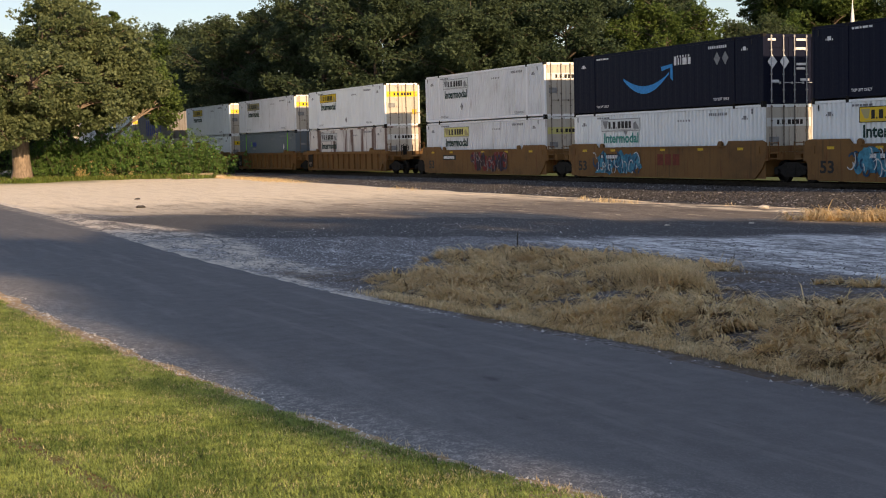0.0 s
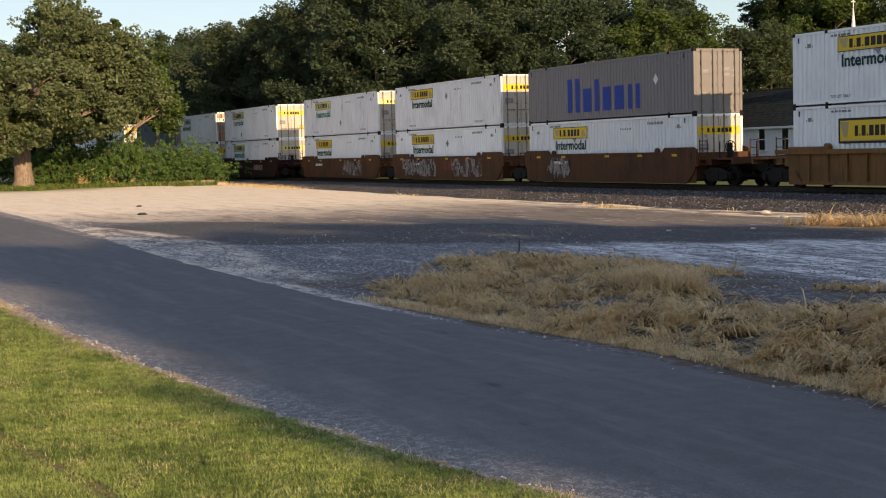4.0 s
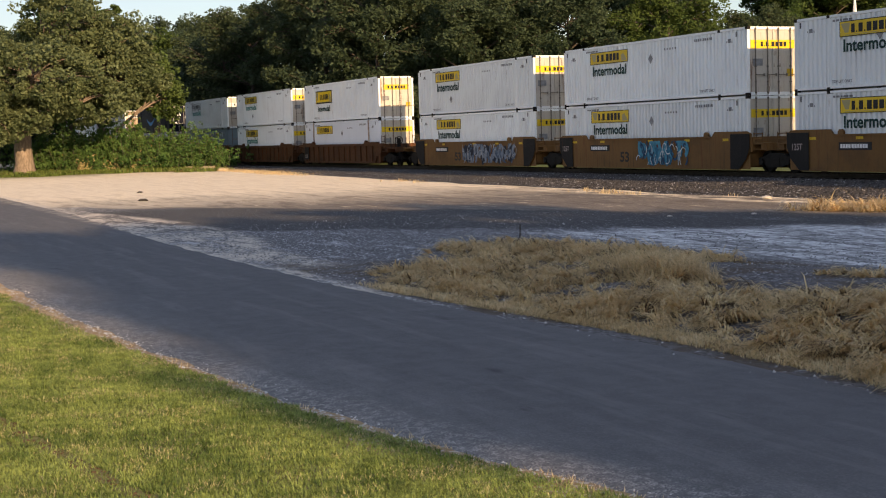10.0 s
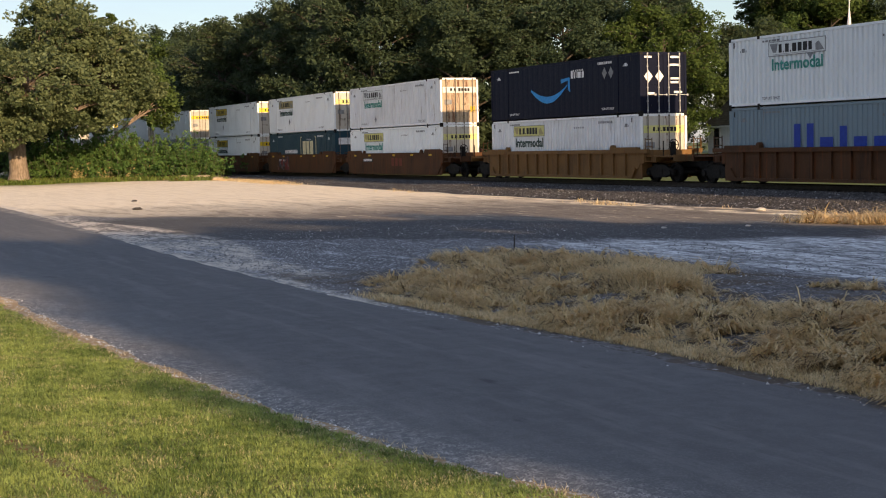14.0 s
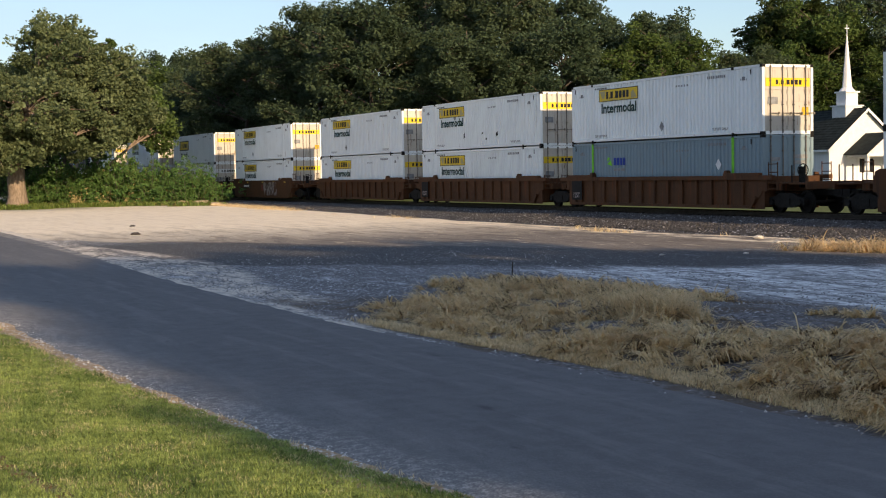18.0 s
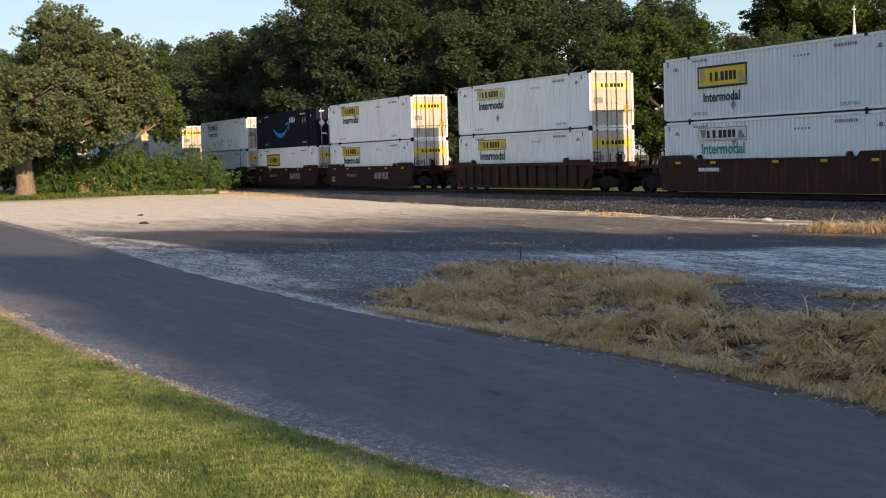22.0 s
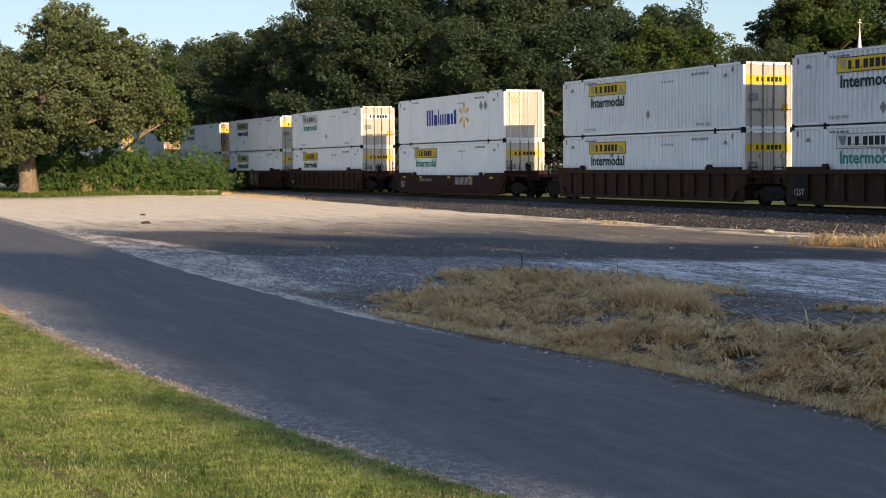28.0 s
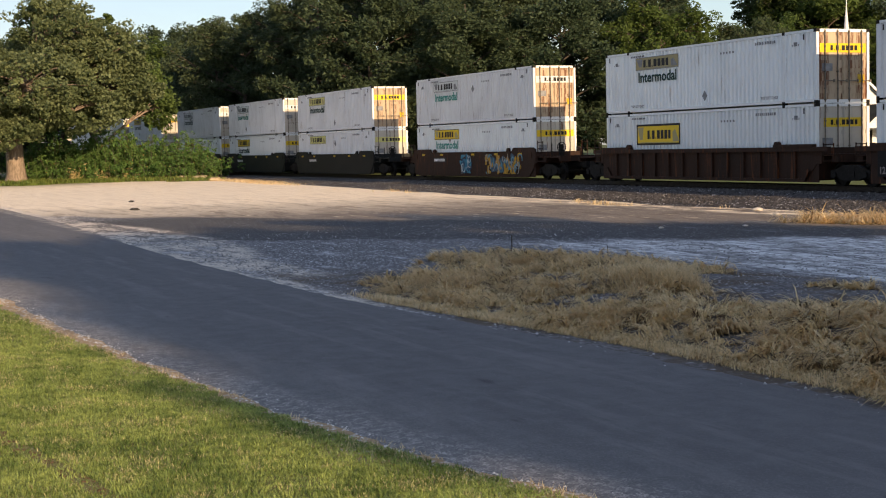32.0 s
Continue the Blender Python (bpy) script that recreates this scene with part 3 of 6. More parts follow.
def make_tree(name, high, wide, first, boughs, per, leaf, mat, bark, girth, lobes=1.0):
    """A tree: a crown of leaf clumps round the tips of its limbs, uneven, with gaps. Returns (wood, crown) meshes."""
    limbs, tips = [], []
    top = Vector((random.uniform(-0.4, 0.4), random.uniform(-0.4, 0.4), high * 0.9))
    stem = limb_points((0, 0, -0.4), top, 0, 8)
    limbs.append((stem, girth, girth * 0.12))
    for i in range(boughs):
        u = (i + 0.5) / boughs
        z0 = first + (high * 0.86 - first) * u ** 0.9
        a = i * 2.4 + random.uniform(-0.5, 0.5)
        shape = math.sin(math.pi * (0.16 + 0.76 * u)) ** 0.75
        r = wide * shape * random.uniform(0.62, 1.12) * lobes
        k = min(8, max(0, int((z0 / (high * 0.9)) * 8)))
        base = stem[k]
        tip = Vector((math.cos(a) * r, math.sin(a) * r, z0 + r * random.uniform(0.05, 0.4)))
        pts = limb_points(base, tip, 0.3, 5)
        limbs.append((pts, girth * (0.42 - 0.24 * u), 0.03))
        for p, s in ((tip, 1.0), (pts[4], 0.9), (pts[3], 0.75)):
            tips.append((p, s))
        for j in range(6):
            b = a + random.uniform(-1.2, 1.2)
            q = tip.lerp(pts[2], random.uniform(0, 0.8)) + Vector((math.cos(b), math.sin(b), random.uniform(-0.5, 0.8))) * random.uniform(0.5, 2.0)
            tips.append((q, 0.8))
            limbs.append(([pts[3], q], 0.05, 0.02))
    cs = np.array([t[0][:] for t in tips])
    sc = np.array([t[1] for t in tips])
    off = clumps(len(tips), per, 1.0) * (wide * 0.22 * sc * rng.uniform(0.75, 1.2, len(tips)))[:, None, None]
    off[:, :, 2] *= 0.72
    pts = (cs[:, None, :] + off).reshape(-1, 3)
    pts = pts[pts[:, 2] > 0.4]
    return wood_mesh(limbs, bark, 5), leaves(pts, leaf, mat, single=True)


def plant(meshes, name, label, category, group, m):
    t = tagged(new(name), label, category, group)
    part("trunk", meshes[0], t)
    part("crown", meshes[1], t)
    t.matrix_basis = m
    return t


def place(x, y, turn, scale=1.0, stretch=1.0):
    return Matrix.LocRotScale((x, y, lift(x, y)), Euler((0, 0, radians(turn))), (scale, scale, scale * stretch))


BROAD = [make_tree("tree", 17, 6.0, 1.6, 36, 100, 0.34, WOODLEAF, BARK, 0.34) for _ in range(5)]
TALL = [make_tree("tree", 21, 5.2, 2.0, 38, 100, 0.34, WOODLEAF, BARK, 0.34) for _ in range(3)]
LIGHT = [make_tree("tree", 15, 4.6, 1.8, 32, 90, 0.32, BRIGHTLEAF, BARK, 0.26) for _ in range(3)]
PINE = [make_tree("pine_tree", 19, 3.6, 2.5, 36, 80, 0.38, PINELEAF, BARK, 0.28) for _ in range(1)]
UNDER = [make_tree("shrub", 5.5, 3.0, 0.3, 16, 90, 0.34, WOODLEAF, BARK, 0.1) for _ in range(2)]


def grove(kind, x, y, scale, stretch=1.0):
    meshes = random.choice(kind)
    if kind is PINE:
        plant(meshes, "pine_tree", "tall dark green pine at the wood's edge", "tree", "trees of the wood", place(x, y, random.uniform(0, 360), scale, stretch))
    elif kind is UNDER:
        plant(meshes, "shrub", "dark green shrub under the wood's edge", "shrub", "undergrowth of the wood", place(x, y, random.uniform(0, 360), scale, stretch))
    else:
        lab = "bright green broad-leaved tree at the wood's edge" if kind is LIGHT else "dark green broad-leaved tree at the wood's edge"
        plant(meshes, "tree", lab, "tree", "trees of the wood", place(x, y, random.uniform(0, 360), scale, stretch))


# the wood behind the line: close to it in the west, falling back behind the church
for x, y, kind, s in (
    (-262, 50, BROAD, 1.15), (-250, 58, BROAD, 1.2), (-243, 49, BROAD, 1.0), (-232, 54, TALL, 1.1), (-224, 49, BROAD, 1.28), (-214, 56, BROAD, 1.36),
    (-207, 49, LIGHT, 1.35), (-199, 54, BROAD, 1.25), (-191, 49, BROAD, 1.0), (-184, 56, TALL, 0.95), (-177, 50, BROAD, 1.1), (-170, 56, TALL, 0.98),
    (-163, 48, BROAD, 1.1), (-157, 57, TALL, 1.1), (-151, 48.5, TALL, 0.97), (-145, 58, TALL, 1.12), (-138, 48.5, TALL, 1.02), (-133, 58, TALL, 1.1),
    (-127, 50.5, BROAD, 1.1), (-122, 60, TALL, 1.08), (-117, 55, BROAD, 1.0), (-137, 66, TALL, 1.15), (-150, 68, TALL, 1.15), (-126, 70, TALL, 0.98),
    (-113, 63, BROAD, 1.0), (-118, 73, BROAD, 1.07), (-110, 72, LIGHT, 1.0), (-115, 83, BROAD, 0.85), (-122, 90, LIGHT, 0.95), (-131, 84, TALL, 0.88),
    (-124, 100, LIGHT, 1.35), (-132, 104, BROAD, 1.3), (-122, 111, BROAD, 1.25), (-130, 117, LIGHT, 1.35), (-120, 122, BROAD, 1.0),
    (-129, 99.5, PINE, 1.12), (-133.5, 101, PINE, 1.2), (-127, 103, PINE, 1.05), (-113, 124, BROAD, 1.15), (-102, 122, BROAD, 1.2), (-96, 116, TALL, 1.0),
    (-92, 124, BROAD, 1.2), (-86, 117, BROAD, 1.15), (-80, 124, TALL, 1.0), (-74, 116, BROAD, 1.1), (-100, 103, BROAD, 0.95), (-90, 105, LIGHT, 1.0),
    (-64, 122, BROAD, 1.1), (-52, 118, TALL, 1.0), (-40, 122, BROAD, 1.1),
):
    grove(kind, x + random.uniform(-1.5, 1.5), y + random.uniform(-1, 1), s * random.uniform(0.95, 1.06))
for i in range(34):
    x = -250 + i * 4.1 + random.uniform(-1, 1)
    grove(UNDER, x, 46.5 + random.uniform(-0.6, 1.5) + 30 * hermite(-124, -108, x), random.uniform(0.8, 1.25))

# the great oak beside the gravel, and what grows round it
def old_tree(stem, girth, lobes, clump, per, leaf, mat, bark):
    """A broad old tree: limbs reach into each lobe of the crown, which is a shell of separate leaf clumps with gaps between."""
    limbs = [([Vector(q) for q in stem], girth, 0)]
    tips = []
    fork = [Vector(q) for q in stem[-4:]]
    for cx, cy, cz, rx, ry, rz in lobes:
        c = Vector((cx, cy, cz))
        reach = limb_points(random.choice(fork), c, 0.5, 6)
        limbs.append((reach, girth[-1] * random.uniform(0.7, 1.0), 0.07))
        area = 4 * math.pi * ((rx * ry) ** 1.6 / 3 + (rx * rz) ** 1.6 / 3 + (ry * rz) ** 1.6 / 3) ** (1 / 1.6)
        for k in range(int(area / (clump * clump * 1.45))):
            d = Vector((random.gauss(0, 1), random.gauss(0, 1), random.gauss(0.12, 1))).normalized()
            u = random.uniform(0.62, 1.08) + (random.random() < 0.12) * random.uniform(0.03, 0.13)
            q = c + Vector((d.x * rx, d.y * ry, d.z * rz)) * u + Vector((noise.noise(d * 2 + c), noise.noise(d * 2 - c), 0)) * 0.5
            if noise.noise(q * 0.55 + c * 0.1) < -0.26 and u > 0.7:
                continue
            tips.append(q)
            if k % 5 == 0:
                limbs.append((limb_points(reach[random.choice((3, 4, 5, 6))], c + (q - c) * random.uniform(0.9, 1.12), 0.5, 5), 0.075, 0.016))
    cs = np.array([q[:] for q in tips])
    off = clumps(len(cs), per, 1.0) * (clump * rng.uniform(0.4, 1.4, len(cs)))[:, None, None]
    off[:, :, 2] *= 0.66
    return wood_mesh(limbs, bark, 10), leaves((cs[:, None] + off).reshape(-1, 3), leaf, mat, flat=0.6)


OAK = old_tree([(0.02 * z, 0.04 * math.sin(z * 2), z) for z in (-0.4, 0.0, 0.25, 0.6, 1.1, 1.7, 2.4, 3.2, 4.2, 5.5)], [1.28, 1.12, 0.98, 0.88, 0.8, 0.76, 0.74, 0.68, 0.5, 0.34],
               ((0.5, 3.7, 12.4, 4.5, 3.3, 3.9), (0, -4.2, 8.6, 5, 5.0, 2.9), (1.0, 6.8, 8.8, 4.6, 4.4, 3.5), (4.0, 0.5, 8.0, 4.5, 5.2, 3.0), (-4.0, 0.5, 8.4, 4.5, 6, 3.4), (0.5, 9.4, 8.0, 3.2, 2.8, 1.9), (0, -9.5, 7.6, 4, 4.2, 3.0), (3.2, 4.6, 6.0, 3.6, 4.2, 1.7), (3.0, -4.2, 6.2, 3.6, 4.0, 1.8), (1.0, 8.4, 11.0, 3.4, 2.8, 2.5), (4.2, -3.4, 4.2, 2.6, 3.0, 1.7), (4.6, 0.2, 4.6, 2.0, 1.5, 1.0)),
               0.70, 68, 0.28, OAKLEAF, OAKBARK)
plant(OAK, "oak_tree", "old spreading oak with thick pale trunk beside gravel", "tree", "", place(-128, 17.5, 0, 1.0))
ELDER = old_tree([(0.05 * z, 0.03 * z, z) for z in (-0.4, 0.0, 0.6, 1.4, 2.4, 3.4, 4.6)], [0.6, 0.5, 0.42, 0.38, 0.35, 0.3, 0.22],
                 ((0, 0.8, 10.2, 3.6, 3.6, 2.8), (1.0, 3.4, 8.8, 3.0, 3.0, 2.4), (1.0, 5.8, 6.6, 2.2, 1.7, 2.3), (0, -3.2, 9.0, 3.4, 3.6, 2.6)), 0.85, 90, 0.32, WEEDTREE, OAKBARK)
plant(ELDER, "tree", "leafy green tree with leaning trunk behind the weeds", "tree", "trees round the oak", place(-139, 26.2, 0, 1.0))
for x, y, kind, s in ((-158, 13, BROAD, 0.85), (-166, 22, TALL, 0.82), (-180, 16, BROAD, 0.9), (-190, 25, BROAD, 0.9), (-200, 12, BROAD, 1.0), (-196, 20, BROAD, 0.9), (-150, 12, UNDER, 0.8), (-156, 18, UNDER, 0.8), (-158, 24, UNDER, 0.9), (-176, 24, BROAD, 0.8)):
    plant(random.choice(kind), "tree", "leafy green tree behind the old oak", "tree", "trees round the oak", place(x, y, random.uniform(0, 360), s))

POPLAR = make_tree("tree", 17, 1.9, 4.0, 30, 60, 0.36, BRIGHTLEAF, BARK, 0.2)
for x, y, k in ((-150, 28.3, 1.1), (-150, 25.3, 1.1), (-152, 23.2, 1.02)):
    plant(POPLAR, "tree", "slender bright green tree behind the old oak", "tree", "trees round the oak", place(x, y, 60 * k + 40 * x, k))

# the bank of tall weeds beside the line
WEED = []
for k in range(6):
    c, stems = [], []
    for _ in range(40):
        x0, y0, h = random.gauss(0, 0.9), random.gauss(0, 0.8), random.uniform(0.5, 1.7) + (random.random() < 0.2) * random.uniform(0.4, 1.4)
        lx, ly = random.gauss(0, 0.32) * h, random.gauss(0, 0.32) * h
        stem = [Vector((x0 + lx * f ** 1.6, y0 + ly * f ** 1.6, h * f - 0.1)) for f in (0, 0.35, 0.7, 1.0)]
        stems.append((stem, 0.014, 0.004))
        for j in range(random.randint(5, 9)):
            f = random.uniform(0.2, 1.0)
            o = Vector((x0 + lx * f ** 1.6, y0 + ly * f ** 1.6, h * f))
            a, ln = random.uniform(0, 6.28), random.uniform(0.15, 0.5) * (1.25 - 0.6 * f)
            g = rng.uniform(0.1, 1.0, 14)[:, None]
            c.append(np.array(o[:]) + g * ln * np.array([[math.cos(a), math.sin(a), 0.45]]) - np.array([[0, 0, 0.25]]) * ln * g ** 2 + rng.normal(0, 0.045, (14, 3)))
    WEED.append((wood_mesh(stems, BARK, 4), leaves(np.concatenate(c), 0.11, WEEDLEAF, "leaves", 0.9)))
for i in range(125):
    u = (i / 124) ** 0.9
    x = -127.0 - 7 * u + random.uniform(-4.0, 0.8)
    y = 33.0 - 12.6 * u + random.uniform(-0.7, 0.7)
    t = tagged(new("weed_clump"), "tall leafy green weeds beside the railway", "weeds", "weeds beside the line")
    me = random.choice(WEED)
    part("stem_tuft", me[0], t)
    part("leaves", me[1], t)
    t.matrix_basis = place(x, y, random.uniform(0, 360), random.uniform(0.85, 1.6), random.uniform(0.62, 1.15) * (0.95 + 0.3 * math.sin(math.pi * u)))

dried = []
for stems_mesh, leaf_mesh in WEED[:3]:
    dried.append((stems_mesh, leaf_mesh.copy()))
    dried[-1][1].materials.clear()
    dried[-1][1].materials.append(DRYLEAF)
for (x, y, k), me in zip(((-128.6, 22.8, 0.55), (-128.6, 25.1, 0.5), (-128.4, 27.6, 0.62)), dried):
    t = tagged(new("dry_weed_clump"), "withered yellow weeds among the green ones", "weeds", "weeds beside the line")
    part("stem_tuft", me[0], t)
    part("leaves", me[1], t)
    t.matrix_basis = place(x, y, 50 * x, k, 1.1)

# added trees, unseen, east of the church; meant for shade on its front
for x, y in ((-66, 69.5), (-77, 93), (-56, 69), (-62, 94)):
    plant(random.choice(BROAD), "tree", "unseen leafy green tree added beside the church", "tree", "trees of the churchyard", place(x, y, random.uniform(0, 360), random.uniform(0.9, 1.05)))

# trees up the lane, behind the watcher, whose shade lies over the road
lane = random.Random(5)
for x, y, kind, k in ((30, 14.9, TALL, 1.15), (36, 22.5, TALL, 1.22), (40, 16.3, TALL, 1.2), (44, 25.5, TALL, 1.2), (27, 20.5, TALL, 1.1), (48, 20.0, TALL, 1.3), (22, 13.95, BROAD, 0.75), (33, 15.1, TALL, 1.18), (26, 14.35, BROAD, 0.82), (19, 13.6, BROAD, 0.7), (22, 26, TALL, 1.1), (24, 29, TALL, 0.95)):
    plant(lane.choice(kind), "tree", "leafy green tree beside the lane", "tree", "trees along the lane", place(x, y, lane.uniform(0, 360), k))


# ---- grass ----
def blades(roots, length, width, mat, name, lean=0.5, droop=0.3, short=False):
    """Single grass blades, bent over, as one mesh; short ones stay straight."""
    n = len(roots)
    a = rng.uniform(0, 2 * np.pi, n)
    out = np.stack([np.cos(a), np.sin(a), np.zeros(n)], 1)
    side = np.stack([-np.sin(a), np.cos(a), np.zeros(n)], 1)
    L = (length * rng.uniform(0.5, 1.3, n))[:, None]
    le = np.abs(rng.normal(lean, 0.25, n))[:, None]
    up = np.array([[0, 0, 1.0]])
    mid = roots + (up * np.cos(le) + out * np.sin(le)) * L * 0.55
    tip = mid + (up * np.cos(le + droop * 2.2) + out * np.sin(le + droop * 2.2)) * L * 0.5
    w = width * rng.uniform(0.7, 1.3, n)[:, None]
    if short:
        return sheet(name, np.stack([roots - side * w, roots + side * w, tip], 1).reshape(-1, 3), np.arange(n * 3).reshape(-1, 3), mat)
    v = np.stack([roots - side * w, roots + side * w, mid + side * w * 0.8, mid - side * w * 0.8, tip], 1).reshape(-1, 3)
    q = np.arange(n)[:, None] * 5
    f = np.concatenate([q + [0, 1, 2], q + [0, 2, 3], q + [3, 2, 4]], 0)
    return sheet(name, v, f, mat)


def grass_mat(name, a, b, c, share, gaps=0.62):
    n = Nodes(name)
    rnd = n.add("NewGeometry").outputs["Random Per Island"]
    p = n.add("NewGeometry").outputs["Position"]
    big = n.math("ADD", n.math("MULTIPLY", n.noise(p, 0.9, 4), 0.5), n.math("MULTIPLY", n.noise(p, 3.5, 3), 0.5))
    col = n.mix(n.math("ADD", n.math("MULTIPLY", rnd, 0.6), n.step(big, 0.38, 0.62, -0.1, 0.5)), a, b)
    col = n.mix(n.step(n.math("ADD", rnd, n.step(n.noise(p, 1.7, 4), 0.4, 0.7, -0.25, 0.25)), 1 - share, 1.02 - share * 0.5), col, c)
    # shade in the gaps between tufts, put into the colour as dark noise
    tuft_shade = n.math("ADD", n.math("MULTIPLY", n.noise(p, 13.0, 3), 0.55), n.math("MULTIPLY", n.noise(p, 34.0, 2), 0.45))
    col = n.mix(n.step(tuft_shade, 0.52, 0.40, 0.0, gaps), col, tuple(0.32 * q for q in a))
    n.done(col, 0.6, 0, None, 0.3)
    tr = n.add("BsdfTranslucent", Color=col)
    m = n.add("MixShader", i0=0.45)
    n.tree.links.new(n.bsdf.outputs[0], m.inputs[1])
    n.tree.links.new(tr.outputs[0], m.inputs[2])
    n.tree.links.new(m.outputs[0], n.out.inputs["Surface"])
    return n.mat


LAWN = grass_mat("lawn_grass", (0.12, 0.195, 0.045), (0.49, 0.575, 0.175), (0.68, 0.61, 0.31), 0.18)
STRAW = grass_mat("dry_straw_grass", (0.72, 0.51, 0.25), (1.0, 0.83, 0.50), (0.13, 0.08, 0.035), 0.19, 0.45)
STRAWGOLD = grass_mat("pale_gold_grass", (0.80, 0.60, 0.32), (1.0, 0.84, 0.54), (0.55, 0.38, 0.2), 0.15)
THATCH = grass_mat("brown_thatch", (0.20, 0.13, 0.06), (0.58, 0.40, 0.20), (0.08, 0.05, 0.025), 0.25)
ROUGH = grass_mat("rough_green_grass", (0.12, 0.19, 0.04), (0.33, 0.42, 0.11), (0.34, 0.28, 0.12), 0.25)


def heights(x, y):
    return np.array([lift(a, b) for a, b in zip(x, y)])


def strew(n, x0, x1, y0, y1, keep):
    x, y = rng.uniform(x0, x1, n), rng.uniform(y0, y1, n)
    k = np.array([keep(a, b) for a, b in zip(x, y)])
    x, y = x[k], y[k]
    return np.stack([x, y, heights(x, y) - 0.005], 1)


def rut_gap(x, y):
    """How far a place lies from the old wheel rut in the lawn."""
    return abs(y - (1.58 + 0.15 * (x + 13.9) + 0.05 * noise.noise((x * 1.7, 0, 3))))


def lawn_keep(x, y):
    e = near_edge(x) + 0.18 * hermite(-26, -15, x) + 0.10 * noise.noise((x * 1.1, 7, 0)) + 0.09 * noise.noise((x * 4, 1, 0))
    if y > e - 0.1 and random.random() < 0.35:
        return False
    if y > e or y < 0.16 * -x * 0.42 - 0.9:
        return False
    if rut_gap(x, y) < 0.09 and random.random() < 0.75 + 0.5 * noise.noise((x * 3, 0, 1)):
        return False
    return not (noise.noise((x * 1.3, y * 1.3, 0)) < -0.25 and random.random() < 0.4)


roots = np.concatenate([strew(470000, -20, -8.0, 0.2, 5.4, lawn_keep), strew(190000, -34, -20, 0.8, 3.9, lawn_keep)], 0)
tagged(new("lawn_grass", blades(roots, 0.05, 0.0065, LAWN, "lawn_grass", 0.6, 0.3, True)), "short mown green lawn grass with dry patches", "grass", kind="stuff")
roots = strew(46000, -34, -8.2, 2.6, 5.6, lambda x, y: abs(y - near_edge(x) - 0.18 * hermite(-26, -15, x)) < 0.13 and noise.noise((x * 0.9, 3, 9)) + 0.5 * noise.noise((x * 3.3, y * 2, 2)) > -0.05)
tagged(new("lawn_edge_grass", blades(roots, 0.075, 0.005, STRAWGOLD, "lawn_edge_grass", 0.7, 0.3, True)), "bleached grass tips along the lawn's edge", "grass", kind="stuff")


def oval(x, y, cx, cy, rx, ry, turn=0.0):
    c, q = math.cos(radians(turn)), math.sin(radians(turn))
    u, v = ((x - cx) * c + (y - cy) * q) / rx, ((y - cy) * c - (x - cx) * q) / ry
    return math.exp(-(u * u + v * v) ** 2)


def straw_density(x, y):
    """How thick the dry grass stands on the bank: a long hump in the west, a slope, a blond knoll, a cascade and the eastern mound."""
    humps = max(oval(x, y, -26.6, 14.1, 2.4, 1.7, 15), oval(x, y, -23.4, 11.2, 3.3, 1.7, -4), oval(x, y, -24.6, 15.9, 1.9, 0.5), oval(x, y, -23.0, 13.9, 2.3, 0.7, -25),
                1.2 * oval(x, y, -20.7, 13.0, 1.2, 0.8, -20), oval(x, y, -18.2, 10.9, 2.6, 1.3, -14), oval(x, y, -12.2, 12.1, 4.6, 2.6, -8), 0.3 * oval(x, y, -19.4, 16.2, 0.9, 0.3))
    t = noise.noise((x * 0.55, y * 0.65, 3.3)) + 0.7 * noise.noise((x * 1.3, y * 1.5, 1.1))
    bare = max(0.92 * oval(x, y, -19.8, 11.4, 1.15, 0.75, 15), oval(x, y, -22.0, 12.9, 0.8, 0.36, -20), 0.7 * oval(x, y, -16.6, 12.4, 1.0, 0.4, -30), 0.5 * oval(x, y, -26.0, 12.6, 0.8, 0.3))
    tip = hermite(-27.2, -25.2, x) if y < 12.2 else 1.0
    return tip * humps * hermite(far_edge(x) + 0.15, far_edge(x) + 0.5, y) * hermite(-0.9, -0.25, t) * (1 - bare)


def fringe_density(x, y):
    """The narrow strip of short grass along the road."""
    d = y - far_edge(x)
    return hermite(-0.06, 0.05, d) * hermite(0.52, 0.30, d) * (0.8 + 0.5 * noise.noise((x * 0.8, 4, 4))) * hermite(-25, -22, x)


